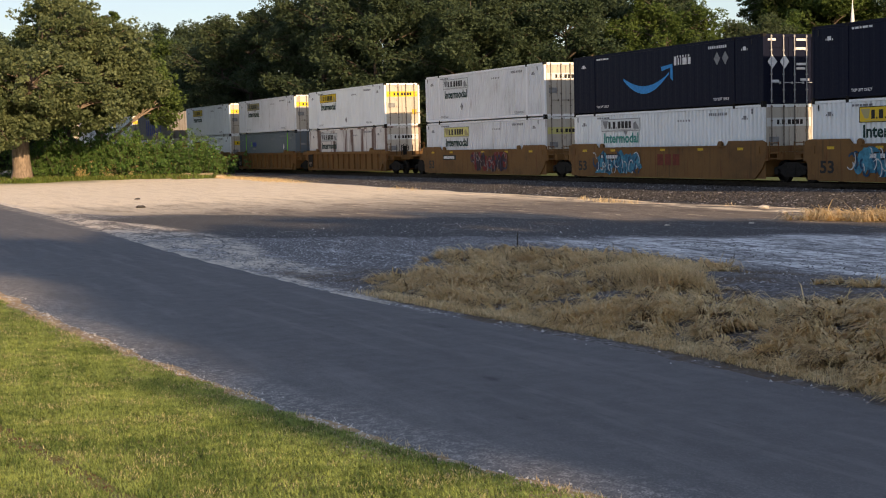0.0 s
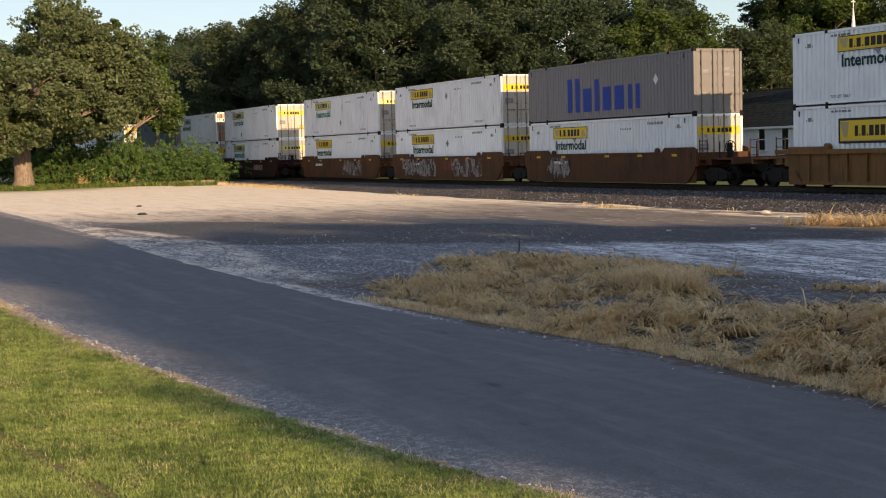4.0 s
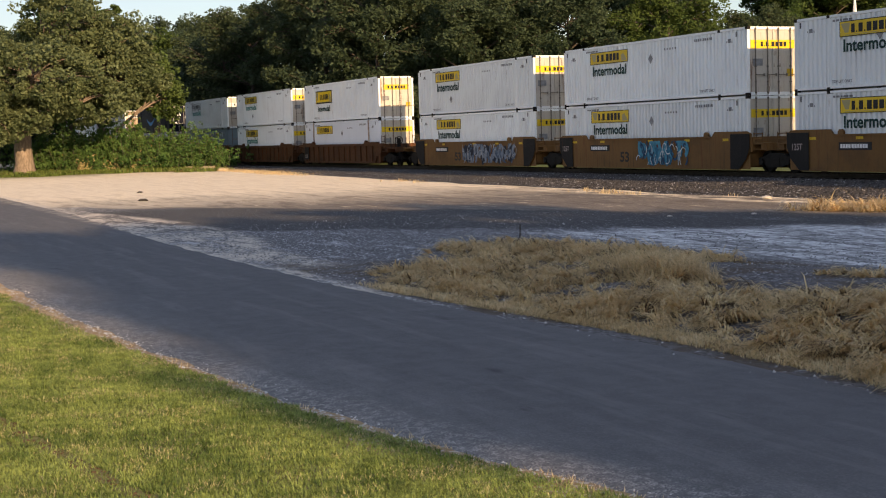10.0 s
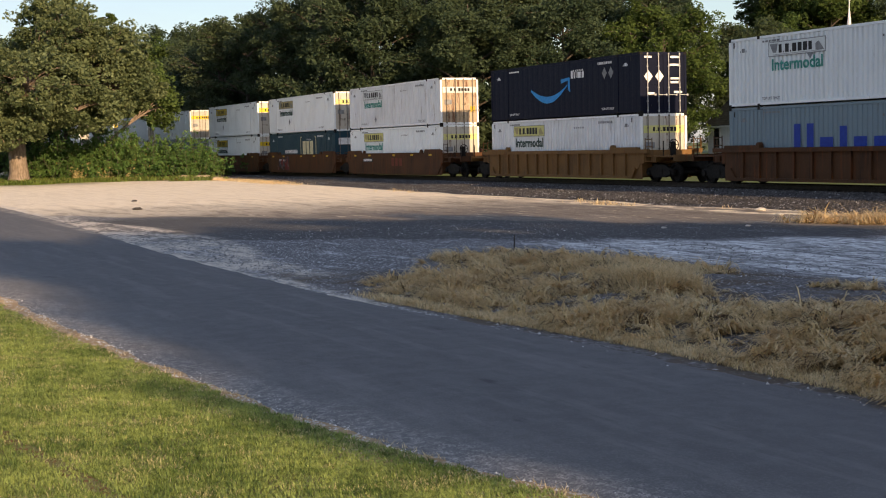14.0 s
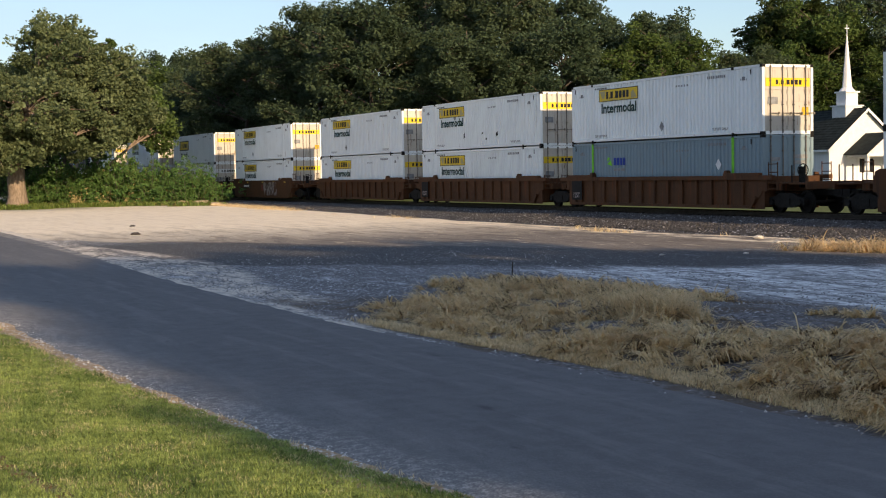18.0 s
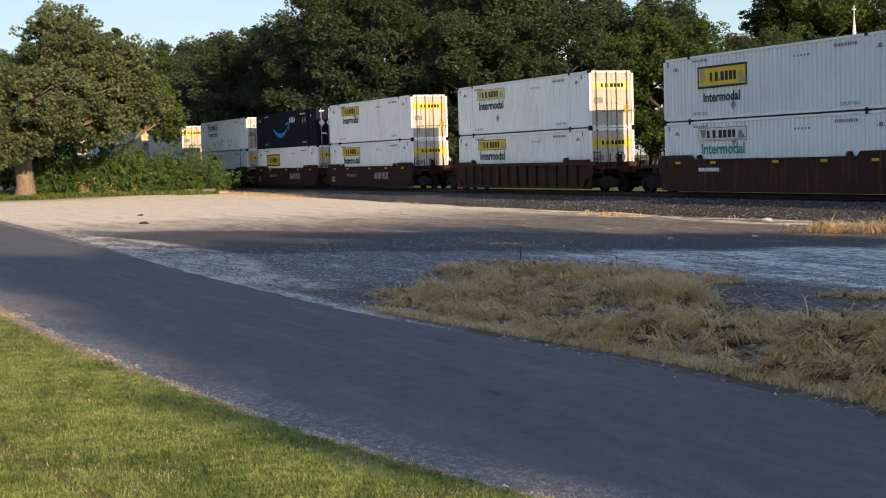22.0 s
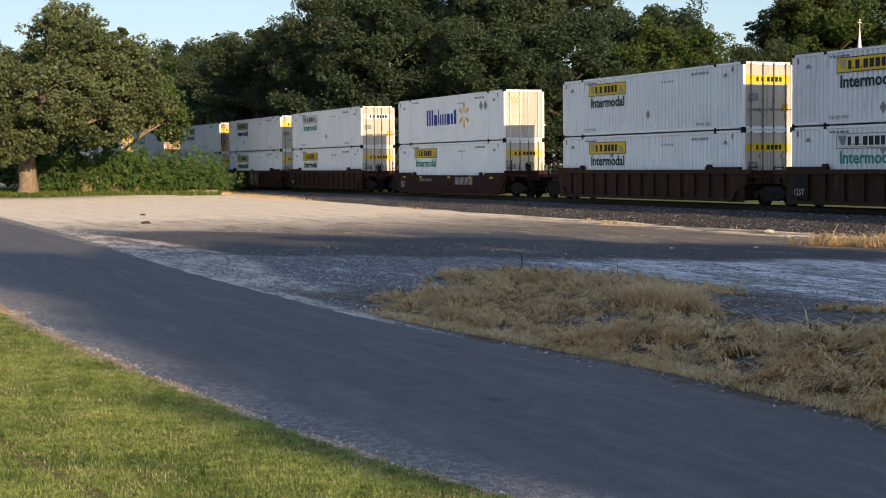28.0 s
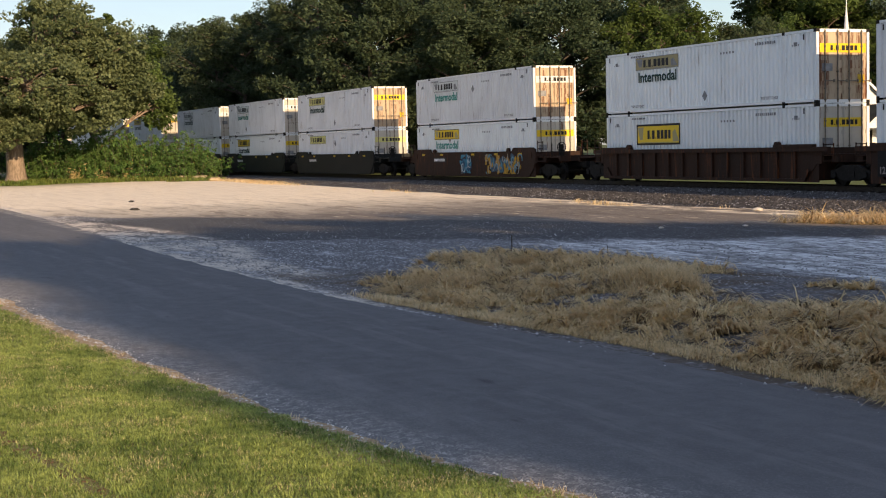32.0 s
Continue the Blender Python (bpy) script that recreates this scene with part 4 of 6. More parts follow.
def tussocks(count, area, keep, locks, per, reach, length, name, width=0.006, mat=STRAW):
    """Tufts of long grass in locks: the blades of a lock rise together and flop over one way."""
    x0, x1, y0, y1 = area
    c = strew(count, x0, x1, y0, y1, keep)
    n = len(c)
    size = rng.uniform(0.55, 1.3, n)
    lay = -1.2 + rng.normal(0, 0.8, n)
    lk = np.repeat(np.arange(n), locks)
    la = lay[lk] + rng.normal(0, 0.85, len(lk))
    ll = np.clip(0.65 + np.abs(rng.normal(0, 0.45, len(lk))), 0.05, 1.45)
    ls = size[lk] * rng.uniform(0.6, 1.2, len(lk))
    lc = c[lk] + np.stack([np.cos(la), np.sin(la), 0 * la], 1) * (np.abs(rng.normal(0, 0.5, len(lk))) * reach * size[lk])[:, None]
    w = np.repeat(np.arange(len(lk)), per)
    a = la[w] + rng.normal(0, 0.22, len(w))
    roots = lc[w] + rng.normal(0, 0.03, (len(w), 3)) * np.array([1, 1, 0.3])
    out = np.stack([np.cos(a), np.sin(a), 0 * a], 1)
    side = np.stack([-np.sin(a), np.cos(a), 0 * a], 1)
    L = (length * ls[w] * rng.uniform(0.6, 1.2, len(w)))[:, None]
    le = (ll[w] + rng.normal(0, 0.13, len(w)))[:, None]
    bend = rng.uniform(0.4, 0.95, len(w))[:, None]
    up = np.array([[0, 0, 1.0]])
    p1 = roots + (up * np.cos(le) + out * np.sin(le)) * L * 0.4
    p2 = p1 + (up * np.cos(le + bend) + out * np.sin(le + bend)) * L * 0.35
    tip = p2 + (up * np.cos(le + 2 * bend) + out * np.sin(le + 2 * bend)) * L * 0.35
    floor = roots[:, 2:] + 0.015
    p2[:, 2:] = np.maximum(p2[:, 2:], floor)
    tip[:, 2:] = np.maximum(tip[:, 2:], floor)
    w = width * rng.uniform(0.6, 1.3, len(w))[:, None]
    v = np.stack([roots - side * w, roots + side * w, p1 + side * w, p1 - side * w, p2 + side * w * 0.7, p2 - side * w * 0.7, tip], 1).reshape(-1, 3)
    q = np.arange(len(L))[:, None] * 7
    f = np.concatenate([q + t for t in ([0, 1, 2], [0, 2, 3], [3, 2, 4], [3, 4, 5], [5, 4, 6])], 0)
    return sheet(name, v, f, mat)


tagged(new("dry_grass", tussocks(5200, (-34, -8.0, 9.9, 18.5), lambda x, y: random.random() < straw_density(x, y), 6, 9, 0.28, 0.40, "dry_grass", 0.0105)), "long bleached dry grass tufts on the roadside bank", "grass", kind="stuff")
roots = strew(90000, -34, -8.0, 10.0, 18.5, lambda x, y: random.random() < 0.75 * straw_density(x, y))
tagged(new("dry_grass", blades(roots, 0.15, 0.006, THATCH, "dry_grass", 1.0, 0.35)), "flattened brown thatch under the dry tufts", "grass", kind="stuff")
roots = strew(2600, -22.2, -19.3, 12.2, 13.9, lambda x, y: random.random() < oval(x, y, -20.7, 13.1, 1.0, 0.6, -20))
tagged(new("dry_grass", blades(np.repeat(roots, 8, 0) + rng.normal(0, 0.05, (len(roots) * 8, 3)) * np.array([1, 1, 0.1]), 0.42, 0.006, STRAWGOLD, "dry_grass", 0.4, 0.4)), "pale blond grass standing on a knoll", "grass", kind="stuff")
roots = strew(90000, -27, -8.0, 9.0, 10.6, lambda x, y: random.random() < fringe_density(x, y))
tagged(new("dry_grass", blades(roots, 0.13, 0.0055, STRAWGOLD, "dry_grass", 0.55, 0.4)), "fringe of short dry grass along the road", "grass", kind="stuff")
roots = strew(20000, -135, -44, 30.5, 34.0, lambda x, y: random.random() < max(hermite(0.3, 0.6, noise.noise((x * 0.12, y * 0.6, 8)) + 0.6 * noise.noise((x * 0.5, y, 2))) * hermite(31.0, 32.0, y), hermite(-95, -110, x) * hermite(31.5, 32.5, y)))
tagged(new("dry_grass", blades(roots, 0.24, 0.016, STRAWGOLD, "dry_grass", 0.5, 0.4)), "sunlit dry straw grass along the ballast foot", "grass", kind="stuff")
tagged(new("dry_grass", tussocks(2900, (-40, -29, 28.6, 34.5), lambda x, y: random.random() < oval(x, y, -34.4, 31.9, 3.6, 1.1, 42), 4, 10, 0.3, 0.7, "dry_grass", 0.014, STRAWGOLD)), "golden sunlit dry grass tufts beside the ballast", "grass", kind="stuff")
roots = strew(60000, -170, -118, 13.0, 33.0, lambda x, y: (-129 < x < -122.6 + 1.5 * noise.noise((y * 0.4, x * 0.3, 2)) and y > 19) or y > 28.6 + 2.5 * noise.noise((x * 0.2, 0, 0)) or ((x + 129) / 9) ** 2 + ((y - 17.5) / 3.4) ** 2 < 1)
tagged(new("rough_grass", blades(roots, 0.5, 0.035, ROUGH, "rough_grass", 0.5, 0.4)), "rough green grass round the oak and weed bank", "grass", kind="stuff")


# ---- the containers ----
MOVERS = []                  # (thing, x at the start, y, z)
MESHES = {}


def kept(key, build):
    """A mesh that is built once and shared by all pieces that look alike."""
    if key not in MESHES:
        MESHES[key] = build()
    return MESHES[key]


def ribbed_side(mat, pitch, depth):
    s = Shape()
    x, yo, yi, z0, z1 = -7.98, -1.29, -1.29 + depth, 0.17, 2.79
    count = int(round(15.96 / pitch))
    step = 15.96 / count
    pts = []
    for i in range(count):
        a = x + i * step
        pts += [(a, yo), (a + step * 0.46, yo), (a + step * 0.59, yi), (a + step * 0.87, yi)]
    pts.append((x + 15.96, yo))
    for (a, ya), (b, yb) in zip(pts, pts[1:]):
        s.face((a, ya, z0), (b, yb, z0), (b, yb, z1), (a, ya, z1))
    s.box(-7.98, 7.98, -1.22, -1.205, z0, z1)
    return s.mesh("side_panel", mat)


def container_frame(mat):
    s = Shape()
    for x in (-8.075, 7.955):
        for y in (-1.3, 1.18):
            s.box(x, x + 0.12, y, y + 0.12, 0.0, 2.9)
    for y in (-1.3, 1.22):
        s.box(-7.955, 7.955, y, y + 0.08, 0.06, 0.17)
        s.box(-7.955, 7.955, y, y + 0.08, 2.80, 2.9)
        for x in (-6.04, 5.92):
            s.box(x, x + 0.13, y - 0.008 if y < 0 else y, y + (0.08 if y < 0 else 0.088), 0.15, 2.80)
    for x in (-8.075, 7.985):
        s.box(x, x + 0.09, -1.18, 1.18, 0.0, 0.14)
        s.box(x, x + 0.09, -1.18, 1.18, 2.78, 2.9)
    s.box(-7.955, 7.955, -1.22, 1.22, 0.09, 0.16)
    return s.mesh("frame", mat)


def castings():
    s = Shape()
    for x in (-8.08, 7.91, -6.06, 5.90):
        for y in (-1.312, 1.142):
            for z in (-0.005, 2.785):
                s.box(x, x + 0.17, y, y + 0.17, z, z + 0.125)
    return s.mesh("corner_casting", STEEL)


def roof_mesh(mat):
    s = Shape()
    for i in range(53):
        a = -7.95 + i * 0.3
        s.box(a, a + 0.2, -1.2, 1.2, 2.83, 2.875)
    s.box(-7.95, 7.95, -1.2, 1.2, 2.80, 2.84)
    return s.mesh("roof", mat)


def nose_mesh(mat):
    s = Shape()
    for i in range(9):
        a = -1.17 + i * 0.26
        s.box(-8.05, -8.0, a, a + 0.16, 0.14, 2.78)
    s.box(-8.02, -7.98, -1.18, 1.18, 0.14, 2.78)
    return s.mesh("front_wall", mat)


def door_mesh(mat):
    s = Shape().box(0, 0.03, 0.01, 1.17, 0.14, 2.78)
    for i in range(5):
        z = 0.26 + i * 0.49
        s.box(0.03, 0.055, 0.03, 1.15, z + 0.12, z + 0.44)
    s.box(0.03, 0.05, 0.01, 0.05, 0.14, 2.78).box(0.03, 0.05, 1.13, 1.17, 0.14, 2.78)
    return s.mesh("door", mat)


def rod_mesh(mat):
    s = Shape().tube((0.095, 0, 0.03), (0.095, 0, 2.87), 0.024, sides=6)
    for z in (0.1, 0.55, 1.2, 2.2, 2.78):
        s.box(0.05, 0.122, -0.036, 0.036, z, z + 0.05)
    s.box(0.10, 0.13, -0.02, 0.46, 0.86, 0.89).box(0.10, 0.14, 0.38, 0.45, 0.82, 0.92)
    return s.mesh("locking_rod", mat)


def bars(widths, gap, height, mat, tall=(), slant=0.0):
    """A row of plain upright bars on the -y face, from the lower left corner."""
    s, x = Shape(), 0.0
    for i, w_ in enumerate(widths):
        h = tall[i % len(tall)] * height if tall else height
        s.face((x, 0, 0), (x + w_, 0, 0), (x + w_ + slant * h, 0, h), (x + slant * h, 0, h))
        x += w_ + gap
    return s.mesh("lettering", mat)


def panel(wide, high, mat, thick=0.006):
    return Shape().box(0, wide, -thick, 0, 0, high).mesh("sign_panel", mat)


def rim_mesh(wide, high, w_, mat):
    s = Shape()
    s.box(0, wide, -0.012, 0, 0, w_).box(0, wide, -0.012, 0, high - w_, high)
    s.box(0, w_, -0.012, 0, w_, high - w_).box(wide - w_, wide, -0.012, 0, w_, high - w_)
    return s.mesh("sign_border", mat)


def sash_mesh(wide, high, mat):
    """The slanted band shape at both ends of a sign."""
    s = Shape()
    s.face((0.08, 0, high * 0.86), (0.3, 0, high * 0.25), (0.52, 0, high * 0.25), (0.62, 0, high * 0.86))
    s.face((0.3, 0, high * 0.1), (wide - 0.3, 0, high * 0.1), (wide - 0.3, 0, high * 0.13), (0.3, 0, high * 0.13))
    s.face((wide - 0.08, 0, high * 0.15), (wide - 0.6, 0, high * 0.15), (wide - 0.62, 0, high * 0.6), (wide - 0.4, 0, high * 0.75))
    return s.mesh("sign_device", mat)


def swoosh():
    """The curved arrow, drawn as a plain band that thickens to the right."""
    s = Shape()
    last = None
    for i in range(25):
        u = i / 24
        x = -3.12 + 4.05 * u
        mid = 1.80 - 0.88 * math.sin(math.pi * (0.08 + 0.84 * u)) ** 0.9 + 0.12 * u
        th = 0.10 + 0.26 * math.sin(math.pi * min(1, u * 1.1)) ** 0.8
        now = ((x, 0, mid - th / 2), (x, 0, mid + th / 2))
        if last:
            s.face(last[0], now[0], now[1], last[1])
        last = now
    s.face((0.30, 0, 1.78), (1.22, 0, 1.95), (1.20, 0, 2.07), (0.24, 0, 1.98))
    s.face((1.02, 0, 1.98), (1.22, 0, 2.03), (1.24, 0, 1.30), (1.02, 0, 1.42))
    return s.mesh("curved_arrow", SKYINK)


def starburst():
    s = Shape()
    for i in range(6):
        w_ = math.pi * i / 3
        c, d = math.sin(w_), math.cos(w_)
        pts = [(-0.05, 0.26), (0.05, 0.26), (0.12, 0.72), (0.0, 0.80), (-0.12, 0.72)]
        s.face(*[(a * d + b * c, 0, b * d - a * c) for a, b in pts])
    return s.mesh("six_ray_star", SPARK)


def diamonds(mat):
    s = Shape()
    for x in (0, 0.62):
        s.face((x, 0, -0.30), (x + 0.24, 0, 0), (x, 0, 0.30), (x - 0.24, 0, 0))
    return s.mesh("hazard_diamonds", mat)


DOTTED = (1.0, 0.2, 1.0, 0.2, 1.0, 1.0, 1.0, 1.0)
SIDE = -1.3                  # the side that faces the road
WORDS = {"k": lettering("Intermodal", 3.25, 0.49, GREENINK), "g": lettering("Intermodal", 3.25, 0.49, TEALINK), "b": lettering("Intermodal", 2.75, 0.43, GREENINK)}
LIFT_NOTE = lettering("TOP LIFT ONLY", 1.2, 0.12, FADEDINK)
LIFT_NOTE_WHITE = lettering("TOP LIFT ONLY", 1.2, 0.12, WHITEINK)
SIGNS = {"y": YELLOW, "p": PALESIGN, "f": PALEYELLOW, "b": YELLOW, "d": DULLSIGN}
BODIES = {"w": WHITE, "o": WORN, "r": RUSTY, "u": PALEBLUE}
NOTES = {"y": "yellow sign", "p": "faded white sign", "f": "faded yellow sign", "b": "black-bordered yellow sign", "d": "dull ochre sign"}
WEAR = {"w": "white", "o": "scuffed white", "r": "rust-streaked white", "u": "bluish white"}


def shell(name, label, mat, door, rods, ribs=(0.285, 0.072)):
    box = tagged(new(name), label, "shipping container", "containers on the train")
    part("frame", kept(("frame", mat.name), lambda: container_frame(mat)), box)
    side = kept(("side", mat.name, ribs), lambda: ribbed_side(mat, *ribs))
    part("side_panel", side, box)
    part("side_panel", side, box, pose(0, 0, 0, 0, 0, 180))
    part("roof", kept(("roof", mat.name), lambda: roof_mesh(mat)), box)
    part("front_wall", kept(("nose", mat.name), lambda: nose_mesh(mat)), box)
    part("corner_casting", kept("castings", castings), box)
    leaf = kept(("door", door.name), lambda: door_mesh(door))
    rod = kept(("rod", rods.name), lambda: rod_mesh(rods))
    for k, m in enumerate((pose(8.0, 0, 0), pose(8.0, -1.18, 0))):
        d = part("door", leaf, box, m)
        for y in (0.28, 0.90):
            part("locking_rod", rod, d, pose(0, y, 0))
    return box


def door_mark(box, mat, z, high, wide=2.26):
    s = part("door_sign", kept(("doorsign", mat.name, high, wide), lambda: Shape().box(0, 0.012, -wide / 2, wide / 2, 0, high).mesh("door_sign", mat)), box, pose(8.056, 0, z))
    part("lettering", kept(("doorbars", wide), lambda: bars([0.12, 0.04, 0.15, 0.04, 0.16, 0.16, 0.16, 0.14], 0.05, 0.2, INK, DOTTED)), s, pose(0.016, -0.62, high / 2 - 0.1, 0, 0, 90))


def on_side(name, mesh, box, x, z, out=0.004, label=""):
    return part(name, mesh, box, pose(x, SIDE - out, z), label)


def small_print(box, ink=INK, note=True):
    if note:
        lm = LIFT_NOTE if ink is INK else LIFT_NOTE_WHITE
        on_side("lift_note", lm, box, -5.75, 0.26)
        on_side("lift_note", lm, box, 4.45, 0.26)
    faint = FADEDINK if ink is INK else ink
    on_side("code_mark", kept(("code", faint.name), lambda: bars([0.09, 0.09, 0.12, 0.09, 0.04, 0.1, 0.1, 0.1, 0.06, 0.12], 0.05, 0.12, faint)), box, 4.1, 2.52)
    on_side("code_mark", kept(("code2", faint.name), lambda: bars([0.1, 0.1, 0.1, 0.1, 0.12], 0.12, 0.09, faint)), box, 1.6, 2.32)
    on_side("code_mark", kept(("code3", faint.name), lambda: bars([0.14, 0.2, 0.12, 0.3, 0.2], 0.05, 0.08, faint)), box, -5.7, 2.62)
    on_side("code_mark", kept(("code4", faint.name), lambda: bars([0.05, 0.22, 0.05], 0.06, 0.16, faint, (0.5, 1, 0.5))), box, 6.55, 2.3)
    on_side("code_mark", kept(("code4", faint.name), None), box, -7.25, 2.3)
    s = kept("tick", lambda: Shape().box(0, 0.07, -0.01, 0, 0, 0.22).mesh("lift_mark", INK))
    for x in (-7.72, 7.25):
        on_side("lift_mark", s, box, x, 2.52)


RUSTEND = paint("rust_eaten_paint", (0.46, 0.40, 0.34), 0.5, 0.85, 0.7, (0.16, 0.08, 0.045))


def rusted_panel():
    s = Shape()
    for i in range(7):
        a = i * 0.27
        s.box(a, a + 0.15, -0.006, 0.03, 0, 2.62).box(a + 0.15, a + 0.27, 0.004, 0.03, 0, 2.62)
    return s.mesh("rusted_panel", RUSTEND)


def white_box(sign, word, body, doors="w", scars=0):
    mat = BODIES[body]
    box = shell("shipping_container", f"{WEAR[body]} corrugated steel container with {NOTES[sign]}", mat, RUSTDOOR if doors in "re" else DOOR, RODS, (1.33, 0.014) if body == "u" else (0.285, 0.072))
    if body == "u":
        for x in (-6.1, 5.86):
            on_side("side_post", kept("sidepost", lambda: Shape().box(0, 0.22, -0.03, 0, 0.05, 2.85).mesh("side_post", RUSTEND)), box, x, 0, 0.009, "rust-brown stacking post")
    film = SIGNS[sign]
    if sign == "b":
        p = on_side("sign_panel", kept("bigsign", lambda: panel(3.7, 0.97, YELLOW)), box, -5.27, 1.41)
        part("sign_border", kept("bigrim", lambda: rim_mesh(3.7, 0.97, 0.09, INK)), p)
        part("sign_device", kept("bigsash", lambda: sash_mesh(3.7, 0.97, DULLSIGN)), p, pose(0, -0.009, 0))
        part("lettering", kept("bigbars", lambda: bars([0.19, 0.06, 0.23, 0.06, 0.25, 0.24, 0.25, 0.2], 0.07, 0.4, INK, DOTTED)), p, pose(0.95, -0.011, 0.28))
        if word:
            on_side("word_intermodal", WORDS["b"], box, -4.85, 0.80)
    else:
        p = on_side("sign_panel", kept(("sign", film.name), lambda: panel(3.63, 0.60, film)), box, -5.28, 2.0)
        dev = GREYINK if sign in "pd" else DULLSIGN
        part("sign_border", kept(("rim", sign), lambda: rim_mesh(3.63, 0.60, 0.03, INK if sign == "y" else GREYINK)), p)
        part("sign_device", kept(("sash", sign), lambda: sash_mesh(3.63, 0.60, dev)), p, pose(0, -0.009, 0))
        part("lettering", kept("signbars", lambda: bars([0.2, 0.07, 0.24, 0.07, 0.27, 0.26, 0.27, 0.22], 0.075, 0.34, INK, DOTTED)), p, pose(0.68, -0.011, 0.13))
        if word:
            on_side("word_intermodal", WORDS[word], box, -5.07, 1.42)
    if doors == "e":
        on_side("rusted_panel", kept("rustpanel", lambda: rusted_panel()), box, -7.95, 0.17, 0.0, "rust-eaten end panel")
    small_print(box)
    on_side("placard", kept("diamond", lambda: Shape().face((0, 0, -0.24), (0.2, 0, 0), (0, 0, 0.24), (-0.2, 0, 0)).mesh("placard", GREYINK)), box, random.choice((-2.6, 0.4, -3.0)), random.choice((0.9, 2.0, 0.6)))
    for i in range(scars):
        a, h = random.uniform(-2.5, 4.5), random.uniform(0.12, 0.4)
        s = Shape().face((0, 0, 0), (random.uniform(0.08, 0.3), 0, 0.05), (random.uniform(0.1, 0.25), 0, h), (0.0, 0, h * 0.7))
        on_side("scrape", s.mesh("scrape", INK), box, a, random.uniform(0.35, 0.9))
    door_mark(box, {"y": YELLOW, "b": YELLOW, "p": PALESIGN}.get(sign, random.choice((PALEYELLOW, YELLOW))), 1.98, 0.36, 1.9 if sign == "b" else 2.26)
    side = kept("notice", lambda: Shape().box(0, 0.01, 0, 0.34, 0, 0.32).mesh("door_notice", REFLECT))
    part("door_notice", side, box, pose(8.058, 0.72, 0.8))
    part("door_notice", kept("vent", lambda: Shape().box(0, 0.012, 0, 0.5, 0, 0.3).mesh("door_notice", GREYINK)), box, pose(8.058, -1.02, 1.25), "dark door notice")
    return box


def navy_box():
    box = shell("shipping_container", "smooth navy blue container with bright blue curved arrow", NAVY, NAVY, DULLROD, (0.6, 0.006))
    on_side("curved_arrow", kept("swoosh", swoosh), box, 0, 0)
    on_side("lettering", kept("navyword", lambda: bars([0.2, 0.12, 0.07, 0.34, 0.22], 0.1, 0.4, WHITEINK, (1.0, 0.78, 1.0, 0.78, 0.78))), box, 1.35, 1.98)
    on_side("hazard_diamonds", kept("navydia", lambda: diamonds(GREYINK)), box, 4.75, 2.08)
    small_print(box, WHITEINK)
    part("hazard_diamonds", kept("navydia2", lambda: diamonds(WHITEINK)), box, pose(8.09, -0.85, 1.75, 0, 0, 90))
    for z, y, wd in ((2.62, -1.05, 0.4), (2.62, 0.4, 0.5), (2.25, 0.35, 0.6), (1.6, 0.4, 0.55), (1.42, 0.4, 0.45), (0.95, 0.6, 0.45), (0.9, -0.9, 0.4)):
        part("code_mark", kept(("navycode", wd), lambda: Shape().box(0, 0.008, 0, wd, 0, 0.10).mesh("code_mark", WHITEINK)), box, pose(8.06, y, z))
    return box


def grey_box(mat, label, striped, emblem):
    box = shell("shipping_container", label, mat, mat, RODS, (0.285, 0.036))
    if striped:
        for x in (-6.06, 5.90):
            on_side("green_stripe", kept("stripe", lambda: Shape().box(0, 0.17, -0.012, 0, 0.05, 2.84).mesh("green_stripe", LIME)), box, x, 0, 0.009)
        on_side("emblem", kept("leafmark", lambda: Shape().face((0, 0, 0.1), (0.32, 0, 0.28), (0.1, 0, 0.34)).face((0.02, 0, -0.02), (0.36, 0, 0.2), (0.5, 0, -0.1)).mesh("emblem", LIME)), box, -4.6, 1.85)
        on_side("lettering", kept("cofbars", lambda: bars([0.22, 0.24, 0.2, 0.2], 0.07, 0.36, BLUEINK)), box, -3.95, 1.78)
        on_side("lettering", kept("cofbars2", lambda: bars([0.3, 0.25, 0.35], 0.06, 0.12, GREYINK)), box, -3.95, 1.5)
    if emblem:
        on_side("lettering", kept(("emb", emblem), lambda: bars([0.42, 0.42, 0.78, 0.42, 0.74, 0.86, 0.34, 0.34], 0.4, 1.72, BLUEINK, (1.0, 1.0, 0.68, 0.92, 0.68, 0.68, 0.68, 0.68))), box, -3.65, 0.42)
    small_print(box, INK if mat is not GREY else GREYINK, False)
    on_side("placard", kept("wdiamond", lambda: Shape().face((0, 0, -0.26), (0.22, 0, 0), (0, 0, 0.26), (-0.22, 0, 0)).mesh("placard", WHITEINK)), box, 4.9, 1.7)
    for z, y, wd in ((1.9, 0.25, 0.75), (1.65, 0.25, 0.7), (1.8, -0.9, 0.5), (0.8, -0.95, 0.3)):
        part("code_mark", kept(("greycode", wd), lambda: Shape().box(0, 0.008, 0, wd, 0, 0.16).mesh("code_mark", GREYINK)), box, pose(8.06, y, z))
    return box


